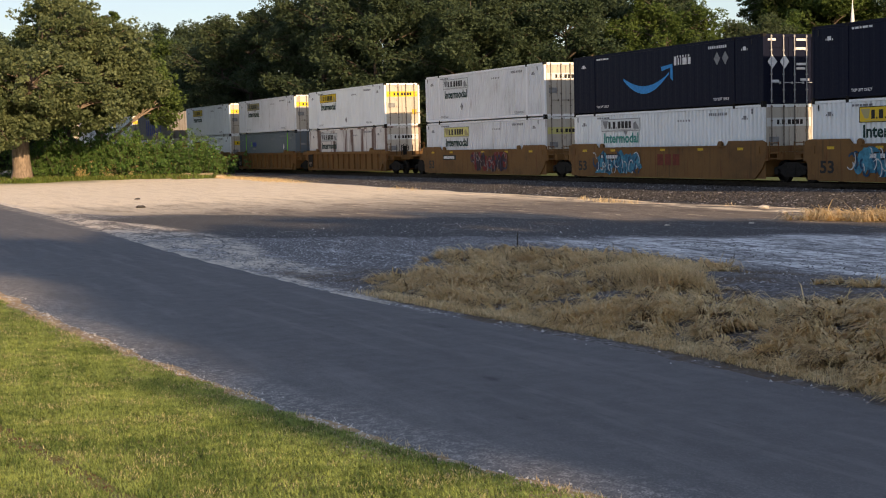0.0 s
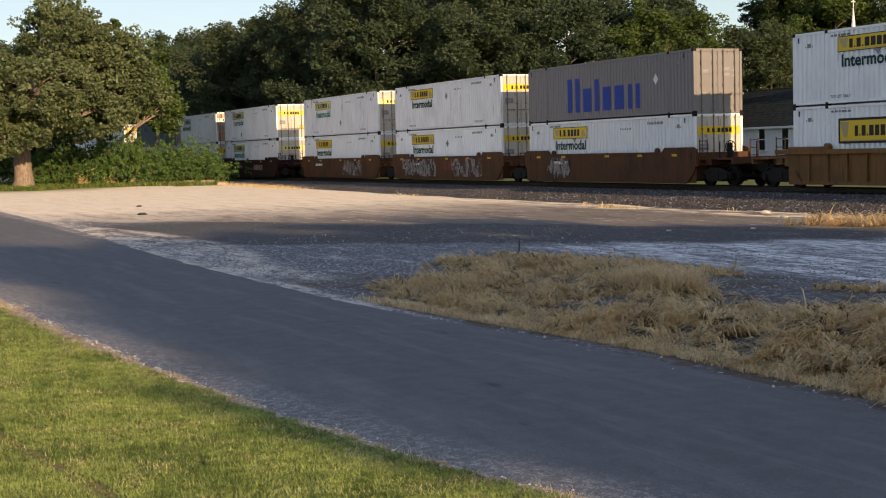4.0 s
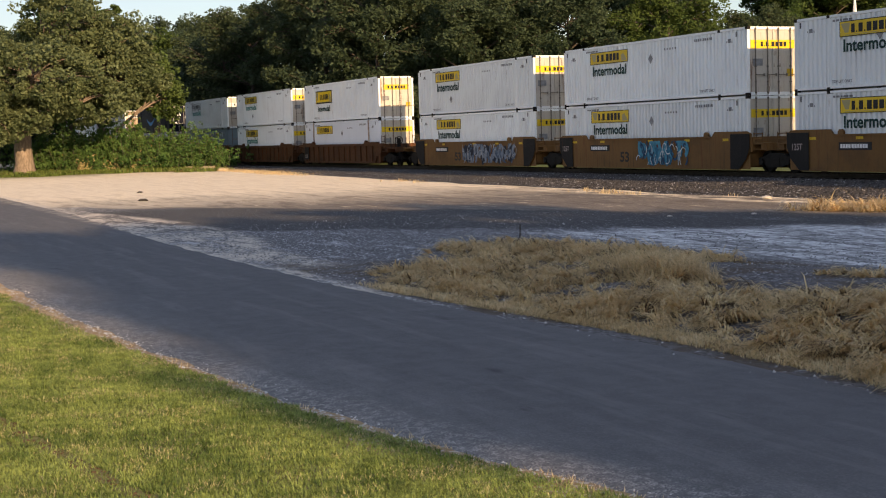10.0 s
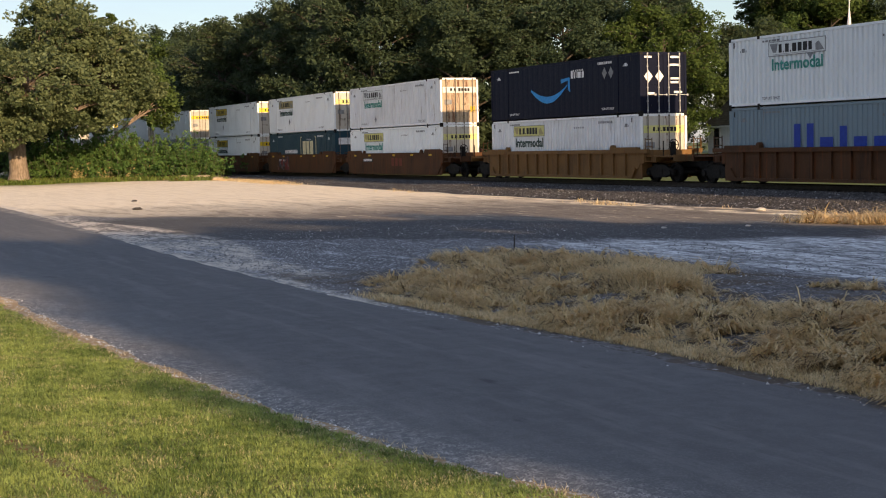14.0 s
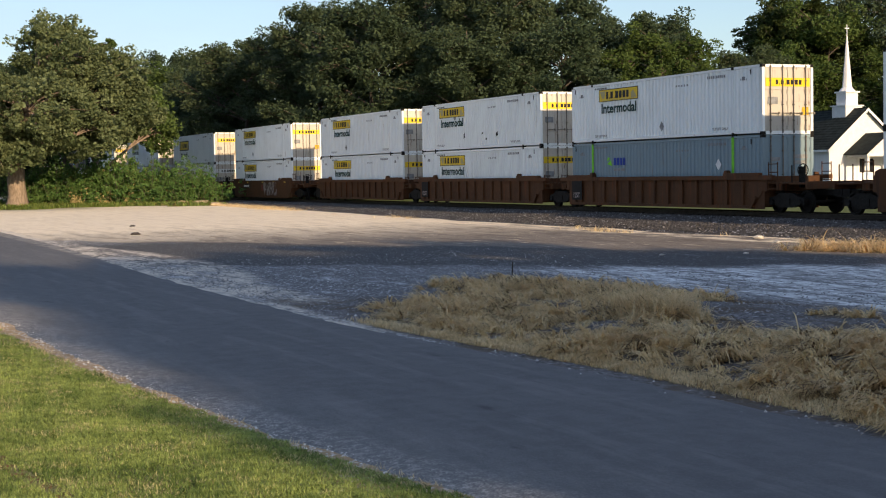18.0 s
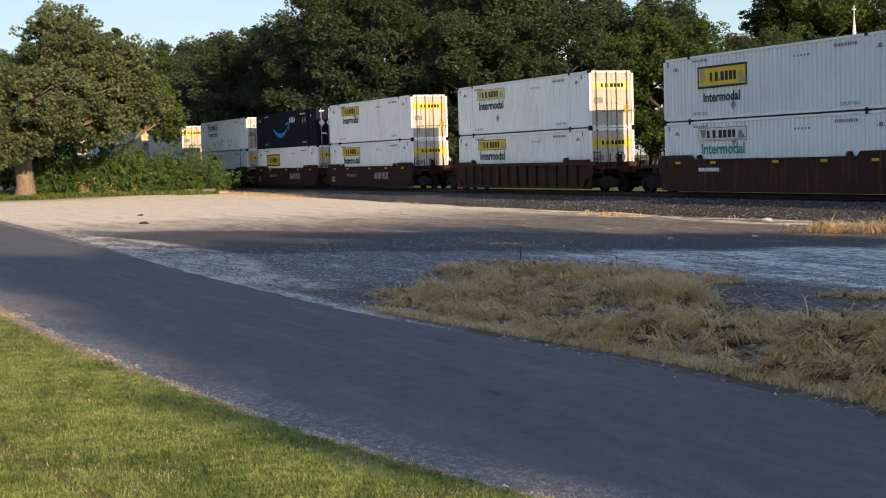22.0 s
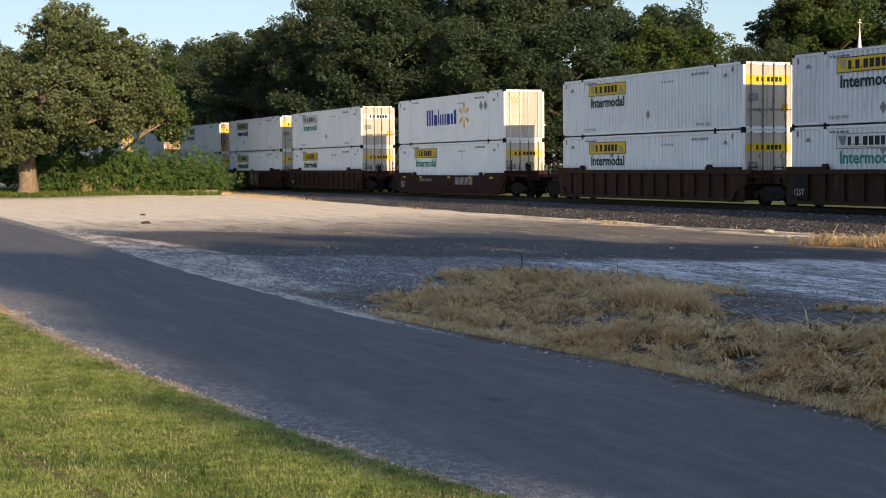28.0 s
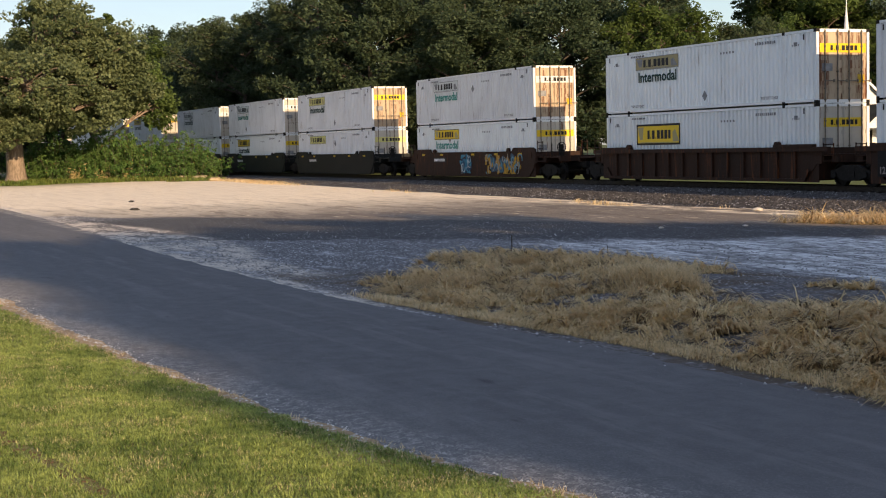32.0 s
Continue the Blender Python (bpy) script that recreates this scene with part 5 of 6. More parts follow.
def teal_box():
    box = shell("shipping_container", "dark teal blue container with cream block emblem", TEAL, TEAL, RODS)
    on_side("emblem", kept("cream", lambda: bars([0.75, 0.7, 0.75], 0.16, 1.15, CREAMINK)), box, 0.55, 1.1)
    on_side("emblem_bracket", kept("bracket", lambda: Shape().box(0, 0.1, -0.01, 0, 0, 1.7).box(0, 0.3, -0.01, 0, 1.6, 1.7).mesh("emblem_bracket", CREAMINK)), box, 0.05, 0.9)
    on_side("emblem_bracket", kept("bracket2", lambda: Shape().box(0.2, 0.3, -0.01, 0, 0, 1.7).box(0, 0.3, -0.01, 0, 1.6, 1.7).mesh("emblem_bracket", CREAMINK)), box, 3.5, 0.9)
    on_side("lettering", kept("tealword", lambda: bars([0.2, 0.25, 0.15, 0.3, 0.25, 0.2, 0.3, 0.25, 0.2, 0.25], 0.08, 0.28, WHITEINK)), box, -3.9, 1.3)
    small_print(box, WHITEINK, False)
    part("code_mark", kept("tealdoor", lambda: Shape().box(0, 0.01, -1.0, 1.0, 0, 0.5).mesh("code_mark", WHITEINK)), box, pose(8.06, 0, 1.9))
    return box


def star_box():
    box = shell("shipping_container", "clean white container with blue lettering and amber star", WHITE, DOOR, WHITEINK, (0.44, 0.018))
    on_side("lettering", kept("starword", lambda: bars([0.24, 0.24, 0.24, 0.46, 0.17, 0.2, 0.2, 0.2, 0.46, 0.3, 0.34], 0.155, 0.98, BLUEINK, (1.0, 1.0, 1.0, 0.68, 1.0, 0.68, 0.68, 0.68, 0.68, 0.68, 0.9))), box, -3.2, 1.12)
    on_side("six_ray_star", kept("star", starburst), box, 2.55, 1.62)
    small_print(box, GREYINK)
    on_side("hazard_diamonds", kept("stardia", lambda: diamonds(GREYINK)), box, 5.0, 2.1)
    st = kept("star", None)
    part("six_ray_star", st, box, pose(8.075, -0.62, 2.3, 0, 0, 90) @ Matrix.Scale(0.36, 4))
    return box


def load(code):
    kind, *rest = code.split(":")
    if kind == "J":
        sign, word, body = rest[:3]
        return white_box(sign, word.strip("-"), body, rest[3] if len(rest) > 3 else "w", int(rest[4]) if len(rest) > 4 else 0)
    if kind == "N":
        return navy_box()
    if kind == "G":
        return grey_box(GREY, "dark grey container with lime green stripes", True, "")
    if kind == "B":
        return grey_box(BLUEGREY, "blue-grey container with lime green stripes", True, "")
    if kind == "M":
        return grey_box(TAUPE, "brown-grey container with large blue lettering", False, "m")
    if kind == "K":
        return grey_box(BLUEGREY, "blue-grey container with large blue lettering", False, "m")
    if kind == "T":
        return teal_box()
    return star_box()


# ---- the well cars ----
def truck(parent, x):
    """A two-axle bogie: side frames, bolster, springs and wheels."""
    t = part("truck", kept("bolster", lambda: Shape().box(-0.18, 0.18, -1.1, 1.1, 0.45, 0.78).box(-0.28, 0.28, -1.14, -0.9, 0.36, 0.62).box(-0.28, 0.28, 0.9, 1.14, 0.36, 0.62).mesh("truck", STEEL)), parent, pose(x, 0, 0))

    def frame_side():
        s = Shape().prism([(-1.15, 0.34), (-1.15, 0.62), (-0.75, 0.70), (-0.35, 0.84), (0.35, 0.84), (0.75, 0.70), (1.15, 0.62), (1.15, 0.34), (0.75, 0.36), (0.42, 0.24), (-0.42, 0.24), (-0.75, 0.36)], -0.09, 0.09)
        for a in (-0.18, 0, 0.18):
            s.tube((a, 0, 0.30), (a, 0, 0.56), 0.08, sides=8)
        for a in (-0.9, 0.9):
            s.tube((a, -0.16, 0.46), (a, 0.05, 0.46), 0.13, sides=10)
        return s.mesh("side_frame", STEEL)

    for y in (-1.02, 1.02):
        part("side_frame", kept("sideframe", frame_side), t, pose(0, y, 0))
    for a in (-0.9, 0.9):
        part("axle", kept("axle", lambda: Shape().tube((0, -1.0, 0), (0, 1.0, 0), 0.08, sides=8).mesh("axle", STEEL)), t, pose(a, 0, 0.457))
        for y in (-0.755, 0.755):
            sgn = -1 if y < 0 else 1
            part("wheel", kept(("wheel", sgn), lambda: Shape().ring([(0.0, 0.04 * sgn), (0.14, 0.05 * sgn), (0.16, 0.0), (0.36, -0.02 * sgn), (0.38, 0.06 * sgn), (0.457, 0.05 * sgn), (0.457, -0.06 * sgn), (0.49, -0.07 * sgn), (0.49, -0.09 * sgn), (0.0, -0.06 * sgn)], 0, 20).mesh("wheel", STEEL)), t, pose(a, y, 0.457))
    return t


def sill_smooth(mat, top=1.56, ends=1.76):
    s = Shape()
    low = [(-8.15, 0.6), (-7.6, 0.13), (7.6, 0.13), (8.15, 0.6), (8.4, 1.05), (8.4, ends - 0.1), (8.1, ends), (5.75, ends), (5.55, top), (-5.55, top), (-5.75, ends), (-8.1, ends), (-8.4, ends - 0.1), (-8.4, 1.05)]
    s.prism(low, -0.04, 0.04)
    s.box(-5.5, 5.5, -0.09, 0.0, top - 0.06, top + 0.005)
    s.box(-7.5, 7.5, -0.08, 0.0, 0.12, 0.18)
    for x in (-8.0, 7.75):
        s.box(x, x + 0.25, -0.07, 0.0, top - 0.36, top - 0.06)
    for x in (-5.2, 5.0):
        s.tube((x + 0.1, -0.06, top + 0.04), (x + 0.1, 0.06, top + 0.04), 0.16, sides=10)
    return s.mesh("side_sill", mat)


def sill_ribbed(mat):
    s = Shape().prism([(-7.9, 0.6), (-7.5, 0.2), (7.5, 0.2), (7.9, 0.6), (8.4, 1.1), (8.4, 1.5), (-8.4, 1.5), (-8.4, 1.1)], -0.01, 0.02)
    s.prism([(-7.85, 0.62), (-7.5, 0.17), (7.5, 0.17), (7.85, 0.62), (7.75, 0.7), (7.4, 0.3), (-7.4, 0.3), (-7.75, 0.7)], -0.11, -0.01)
    return s.mesh("side_sill", mat)


def chord(mat):
    s = Shape().box(-9.0, 9.0, -0.15, 0.04, 1.38, 1.56)
    for a, b in ((-8.1, -5.6), (5.6, 8.1)):
        s.box(a, b, -0.17, 0.05, 1.56, 1.67)
    for x in (-5.75, 5.75):
        s.tube((x, -0.15, 1.66), (x, 0.05, 1.66), 0.13, sides=10)
    return s.mesh("top_chord", mat)


def rib_mesh(mat):
    return Shape().prism([(-0.05, 0.28), (0.05, 0.28), (0.05, 1.39), (-0.05, 1.39)], -0.11, -0.01).mesh("rib", mat)


def well_floor(mat):
    s = Shape()
    for x in (-7.6, -5.6, -2.0, 2.0, 5.6, 7.6):
        s.box(x - 0.2, x + 0.2, -1.36, 1.36, 0.22, 0.34)
    s.box(-7.8, 7.8, -0.3, 0.3, 0.24, 0.32)
    return s.mesh("well_floor", mat)


def platform(mat, out):
    """The end over the truck, up to the coupler or joint at out metres from the centre."""
    s = Shape().prism([(8.3, 0.95), (8.7, 1.22), (out - 0.35, 1.22), (out - 0.35, 1.0), (8.9, 0.86)], -0.42, 0.42)
    s.box(8.25, 8.5, -1.42, 1.42, 0.9, 1.52).box(8.2, 8.26, -1.35, 1.35, 0.3, 1.5)
    for y in (-1.385, 1.365):
        s.box(7.2, 8.3, y, y + 0.02, 0.16, 1.1)
    s.box(8.5, min(out - 0.5, 9.7), -1.3, 1.3, 1.20, 1.27)
    s.box(8.9, 9.3, -1.25, 1.25, 0.95, 1.22)
    return s.mesh("end_platform", mat)


def ladder(car, tone, tall, m):
    """A side ladder: two uprights and four rungs."""
    mat = CARS[tone]
    post = kept(("upright", tone, tall), lambda: Shape().tube((0, 0, 0.95), (0, 0, 1.35 + tall), 0.024, sides=6).mesh("ladder", mat))
    rung = kept(("rung", tone), lambda: Shape().tube((0, 0, 0), (0.6, 0, 0), 0.019, sides=6).mesh("rung", mat))
    first = part("ladder", post, car, m @ pose(8.55, 0, 0))
    part("upright", post, first, pose(0.6, 0, 0))
    for k in range(4):
        part("rung", rung, first, pose(0, 0, 1.0 + k * (0.34 + tall) / 3.2))


def coupler_mesh():
    s = Shape().box(9.8, 11.35, -0.11, 0.11, 0.72, 0.96).box(11.3, 11.72, -0.2, 0.2, 0.66, 1.02)
    s.tube((10.2, 0.35, 0.85), (11.6, 0.42, 0.45), 0.03, sides=6)
    return s.mesh("coupler", STEEL)


def brake_wheel():
    s = Shape()
    for i in range(14):
        a, b = 2 * math.pi * i / 14, 2 * math.pi * (i + 1) / 14
        s.tube((0, 0.26 * math.cos(a), 0.26 * math.sin(a)), (0, 0.26 * math.cos(b), 0.26 * math.sin(b)), 0.022, sides=5)
    for i in range(3):
        a = math.pi * i / 3
        s.tube((0, 0.26 * math.cos(a), 0.26 * math.sin(a)), (0, -0.26 * math.cos(a), -0.26 * math.sin(a)), 0.016, sides=5)
    s.box(-0.12, 0.0, -0.12, 0.12, -0.7, 0.15)
    return s.mesh("brake_wheel", STEEL)


OCHREINK = plain("worn_pale_print", (0.42, 0.38, 0.34), 0.6, 0.3, 5.0)
WORNINK = plain("worn_grey_pink_print", (0.27, 0.23, 0.22), 0.6, 0.35, 4.0)
RATING = lettering("125T", 0.66, 0.27, WORNINK)
NUMBERS = {"pale": lettering("53", 0.62, 0.40, OCHREINK), "dark": lettering("53", 0.85, 0.5, INK)}
SPRAY = {
    "blue": ((0.028, 0.16, 0.26), (0.05, 0.23, 0.33), (0.018, 0.06, 0.12), (0.50, 0.55, 0.56)),
    "purple": ((0.05, 0.03, 0.035), (0.17, 0.025, 0.025), (0.045, 0.045, 0.08), (0.24, 0.20, 0.19)),
    "white": ((0.07, 0.05, 0.04), (0.24, 0.21, 0.20), (0.15, 0.12, 0.11), (0.33, 0.31, 0.29)),
    "ink": ((0.018, 0.026, 0.045), (0.20, 0.25, 0.31), (0.08, 0.12, 0.18), (0.36, 0.38, 0.40)),
    "mixed": ((0.05, 0.10, 0.15), (0.42, 0.24, 0.03), (0.10, 0.26, 0.34), (0.40, 0.36, 0.30)),
}
SPRAY = {k: [plain(f"sprayed_{k}_{w_}", c, 0.6, 0.3, 5.0) for w_, c in zip(("ground", "body", "shade", "light"), v)] for k, v in SPRAY.items()}


def blotch(seed, wide, high, mat):
    """A sprayed ground coat: overlapping clouds with an uneven outline."""
    r = random.Random(seed)
    s = Shape()
    for i in range(max(4, int(wide / 0.42))):
        cx, cz = r.uniform(0.25, wide - 0.25), high * r.uniform(0.36, 0.64)
        rx, rz = r.uniform(0.3, 0.55), high * r.uniform(0.32, 0.5)
        y = -0.0005 * i
        s.face(*[(cx + rx * q * math.cos(w_), y, cz + rz * q * math.sin(w_)) for w_, q in [(2 * math.pi * k / 13, r.uniform(0.72, 1.1)) for k in range(13)]])
    return s.mesh("graffiti", mat)


def scrawl(seed, wide, high, count, mat, fat):
    """Curved strokes of spray paint that fill a box, no letters."""
    r = random.Random(seed)
    s = Shape()
    for i in range(count):
        cx, w_ = wide * (i + 0.5) / count, wide / count
        for k in range(r.choice((2, 2, 3))):
            x0, z0 = cx + r.uniform(-0.5, 0.5) * w_, high * r.uniform(0.15, 0.85)
            rad, a0, turn = r.uniform(0.12, 0.34) * high, r.uniform(0, 6.28), r.choice((-1, 1)) * r.uniform(1.2, 4.2)
            tall, y = r.uniform(0.8, 1.5), -0.0006 * (3 * i + k)
            pts = [(x0 + rad * 0.8 * math.cos(a0 + turn * u / 8), z0 + rad * tall * math.sin(a0 + turn * u / 8)) for u in range(9)]
            last = None
            for u, (a, b) in enumerate(pts):
                c, d = pts[min(u + 1, 8)]
                e, g = pts[max(u - 1, 0)]
                l = math.hypot(c - e, d - g) or 1
                q = fat * (0.5 + 0.5 * math.sin(math.pi * (0.12 + 0.76 * u / 8)))
                nx, nz = -(d - g) / l * q, (c - e) / l * q
                b0, b1 = min(high, max(0, b - nz)), min(high, max(0, b + nz))
                now = ((a - nx, y, b0), (a + nx, y, b1))
                if last:
                    s.face(last[0], now[0], now[1], last[1])
                last = now
    return s.mesh("graffiti", mat)


BRICKINK = plain("dark_red_print", (0.14, 0.025, 0.015), 0.5, 0.2, 5.0)
TONES = {"orange": "orange-yellow", "tan": "brownish orange", "brown": "rust-brown", "maroon": "maroon", "dark": "dark grey-green"}


def well_car(style, tone, ahead, behind, sprays, seed):
    """One unit of a double-stack car. ahead, behind: half the way to the next unit, and whether it is jointed to it."""
    mat = CARS[tone]
    smooth, low = style in "SL", style == "L"
    tagsprays = " with graffiti" if sprays else ""
    car = tagged(new("well_car"), f"{TONES[tone]} {'smooth-sided' if smooth else 'ribbed'} double-stack well car{tagsprays}", "railway wagon", "well cars of the train")
    for y, turn in ((-1.40, 0), (1.40, 180)):
        p = part("side_sill", kept((style, tone), lambda: sill_ribbed(mat) if not smooth else sill_smooth(mat, 1.24, 1.40) if low else sill_smooth(mat)), car, pose(0, y, 0, 0, 0, turn))
        if not smooth:
            part("top_chord", kept(("chord", tone), lambda: chord(mat)), p)
            for i in range(13):
                part("rib", kept(("rib", tone), lambda: rib_mesh(mat)), p, pose(-6.9 + 1.15 * i, 0, 0))
        elif y < 0:
            for x in (-7.0, -4.2, 0.3, 3.4, 6.4):
                part("reflector", kept("reflector", lambda: Shape().box(0, 0.42, -0.01, 0, 0, 0.11).mesh("reflector", REFLECT)), p, pose(x, -0.042, 1.06 if low else 1.36))
    part("well_floor", kept(("floor", tone), lambda: well_floor(mat)), car)
    for sgn, (half, jointed) in ((1, ahead), (-1, behind)):
        turn = pose(0, 0, 0, 0, 0, 0 if sgn > 0 else 180)
        part("end_platform", kept(("platform", tone, jointed), lambda: platform(mat, 9.75 if jointed else 11.0)), car, turn)
        for y in (-1.36, 1.36):
            ladder(car, tone, 0.35 if jointed else 0.75, turn @ pose(0, y, 0))
        if not jointed:
            part("coupler", kept("coupler", coupler_mesh), car, turn)
            truck(car, sgn * 9.35)
            part("walkway", kept(("walk", tone), lambda: Shape().box(9.7, 10.9, -1.25, 1.25, 1.18, 1.25).box(10.85, 10.95, -1.3, 1.3, 1.0, 1.3).mesh("walkway", mat)), car, turn)
            post = kept("grab", lambda: Shape().tube((0, 0, 1.2), (0, 0, 1.95), 0.026).mesh("grab_rail", STEEL))
            for gx, gy in ((10.7, -1.2), (10.7, 1.2), (9.9, -1.22)):
                part("grab_rail", post, car, turn @ pose(gx, gy, 0))
            if sgn > 0:
                part("brake_wheel", kept("brakewheel", brake_wheel), car, pose(9.75, -0.55, 1.75))
        elif sgn < 0:
            truck(car, -half)
    face = -1.446 if smooth else -1.416
    if tone == "maroon":
        part("lettering", kept("maroonword", lambda: bars([0.56, 0.58, 0.52, 0.46], 0.14, 0.44, WORNINK, (), 0.25)), car, pose(1.4, face, 0.68))
        part("code_mark", kept("marooncode", lambda: bars([0.14, 0.14, 0.14, 0.14, 0.02, 0.14, 0.14, 0.14, 0.14, 0.14, 0.14], 0.06, 0.18, WORNINK)), car, pose(-4.2, face, 0.85))
        part("number_lettering", NUMBERS["pale"], car, pose(-7.4, face, 0.45))
    elif smooth:
        capped = seed in (12, 13, 14)
        if tone == "orange":
            part("number_lettering", NUMBERS["dark"], car, pose(-2.3 if capped else -7.45, face, 0.42))
        if capped:
            cap = [(7.0, 0.14), (7.6, 0.14), (8.15, 0.61), (8.39, 1.06), (8.39, 1.65), (7.0, 1.65)]
            part("end_panel", kept("endcap", lambda: Shape().prism(cap, -0.006, 0).mesh("end_panel", BLACKEND)), car, pose(0, -1.478, 0), "black end panel")
            part("end_panel", kept("endcap2", lambda: Shape().prism([(-x, z) for x, z in reversed(cap)], -0.006, 0).mesh("end_panel", BLACKEND)), car, pose(0, -1.478, 0), "black end panel")
        if tone in ("orange", "tan") and seed % 2:
            part("lettering", kept("threebars", lambda: bars([0.5, 0.5, 0.55], 0.16, 0.52, BRICKINK)), car, pose(0.05, face, 0.70))
        p = part("number_plate", kept("plate", lambda: Shape().box(0, 1.9, -0.008, 0, 0, 0.3).mesh("number_plate", INK)), car, pose(-5.2, face, 0.95))
        part("lettering", kept("platebars", lambda: bars([0.13, 0.13, 0.13, 0.13, 0.02, 0.13, 0.13, 0.13, 0.13, 0.13, 0.13], 0.025, 0.16, WHITEINK)), p, pose(0.1, -0.012, 0.07))
    else:
        if behind[1]:
            part("end_panel", kept("endpanel", lambda: Shape().box(0, 1.0, -0.015, 0, 0, 0.95).mesh("end_panel", BLACKEND)), car, pose(-7.75, -1.522, 0.42), "black end panel")
    if behind[1] and (tone != "maroon" and not smooth or seed in (12, 13, 14)):
        part("rating_lettering", RATING, car, pose(-8.05, -1.49, 0.95) if smooth else pose(-7.6, -1.542, 0.52))
    for k, spec in enumerate(sprays):
        colour, x, wide = spec
        under, body, shade, light = SPRAY[colour]
        cells = max(3, int(wide / 0.55))
        g = part("graffiti", blotch(seed, wide, 1.15, under), car, pose(x, face - 0.004 if smooth else -1.53, 0.28), "sprayed graffiti")
        tagged(g, kind="stuff")
        for layer, (paint_, fat) in enumerate(((body, 0.14), (shade, 0.055), (light, 0.028))):
            part("graffiti_fill", scrawl(seed * 7 + k * 3 + layer, wide, 1.1, cells, paint_, fat), g, pose(0, -0.016 - 0.014 * layer, 0.03))
    return car


# the train from its head to its tail: container front, upper and lower load, car, spray paint
W = "J:y:k:w"
TRAIN = [
    (-30.97, "N", W, "S", "orange", [("blue", -5.6, 4.0)]),
    (-50.32, "N", "J:p:g:w", "S", "orange", [("blue", -5.8, 4.4)]),
    (-69.72, "J:p:k:o", "J:f:k:o", "S", "orange", [("purple", -1.0, 4.5)]),
    (-93.01, "J:y:k:w", "J:p:k:r", "R", "orange", []),
    (-112.64, "J:d:k:o", "G", "R", "orange", []),
    (-132.07, W, "J:b:-:w", "R", "orange", []),
    (-155.35, "M", W, "S", "tan", [("white", -5.5, 2.4)]),
    (-174.97, "J:y:k:o", "J:y:k:w", "S", "tan", [("white", -6.6, 5.2), ("white", 1.4, 4.2)]),
    (-194.29, "J:f:g:o", W, "S", "tan", [("white", 1.2, 3.6)]),
    (-217.75, "J:f:g:o", "J:f:g:o", "S", "maroon", []),
    (-237.09, "J:p:k:w:e", W, "S", "maroon", []),
    (-256.59, "G", W, "S", "maroon", [("blue", 0.4, 5.2)]),
    (-280.14, W, W, "S", "orange", []),
    (-299.48, "J:y:k:w", "J:y:k:w", "S", "orange", [("blue", -0.6, 4.2)]),
    (-319.12, W, "J:y:k:w", "S", "orange", [("ink", -1.2, 7.4)]),
    (-342.40, "J:b:k:w", "J:y:-:u", "R", "tan", []),
    (-361.98, "J:y:g:w", "J:y:g:w", "R", "tan", []),
    (-381.36, "J:p:g:w", "K", "R", "tan", []),
    (-404.71, "N", "J:f:k:o", "R", "orange", []),
    (-428.08, "J:p:g:o:r", "J:f:g:w", "S", "tan", []),
    (-447.55, "J:d:k:w", "T", "S", "tan", [("purple", -5.2, 2.6)]),
    (-467.06, W, W, "S", "tan", []),
    (-490.55, W, "B", "R", "tan", []),
    (-510.16, "J:y:k:w:w:4", W, "R", "tan", []),
    (-529.62, W, W, "R", "tan", []),
    (-553.03, W, W, "S", "tan", [("white", 1.0, 3.2)]),
    (-576.47, "J:b:k:w", "J:p:g:w", "S", "brown", []),
    (-599.62, "J:f:k:w", W, "R", "brown", []),
    (-623.25, W, W, "S", "maroon", []),
    (-642.47, "N", "J:b:-:w", "S", "maroon", []),
    (-661.91, "J:p:g:w:w:12", "J:y:-:u", "S", "maroon", []),
    (-685.93, W, "J:b:-:w", "R", "brown", []),
    (-705.76, "J:y:k:o:w:9", "J:p:g:w", "R", "brown", []),
    (-725.29, W, W, "R", "brown", []),
    (-748.56, "S", "J:y:g:w", "L", "maroon", []),
    (-771.96, "J:p:g:w", "J:y:k:w", "R", "brown", []),
    (-791.33, "J:d:k:o", "J:f:k:w", "R", "brown", [("white", -0.5, 2.6)]),
    (-810.93, "J:d:k:w:r", "J:b:-:w", "R", "brown", []),
    (-834.77, "J:p:g:o:r", "J:y:g:w", "S", "brown", [("mixed", 2.2, 4.6), ("blue", -1.2, 1.4)]),
    (-858.70, "J:f:k:o:r", "J:f:-:o", "S", "dark", []),
    (-878.59, "J:p:g:o", W, "S", "dark", []),
    (-897.97, "J:p:k:o", W, "S", "dark", []),
    (-921.4, W, W, "R", "brown", []),
    (-940.9, W, W, "R", "brown", []),
    (-960.4, W, "J:p:g:w", "R", "brown", []),
    (-983.8, W, W, "S", "tan", []),
]


def way(t):
    """How far the train has come by t seconds; it slows a little."""
    u = t / 32
    return 800.06 * u - 5.61 * u ** 2 - 60.73 * u ** 3 + 30.73 * u ** 4


for i, (front, top, low, style, tone, sprays) in enumerate(TRAIN):
    a = (TRAIN[i - 1][0] - front) / 2 if i else 9.7
    b = (front - TRAIN[i + 1][0]) / 2 if i + 1 < len(TRAIN) else 9.7
    x = front - 8.075
    car = well_car(style, tone, (a, a < 10.5), (b, b < 10.5), sprays, i)
    MOVERS.append((car, x, TRACK, RAIL))
    MOVERS.append((load(low), x, TRACK, RAIL + 0.35))
    MOVERS.append((load(top), x, TRACK, RAIL + 3.27))


def motions():
    for ob, x, y, z in MOVERS:
        walk(ob, [(t, pose(x + way(t), y, z)) for t in range(0, 33, 2)])


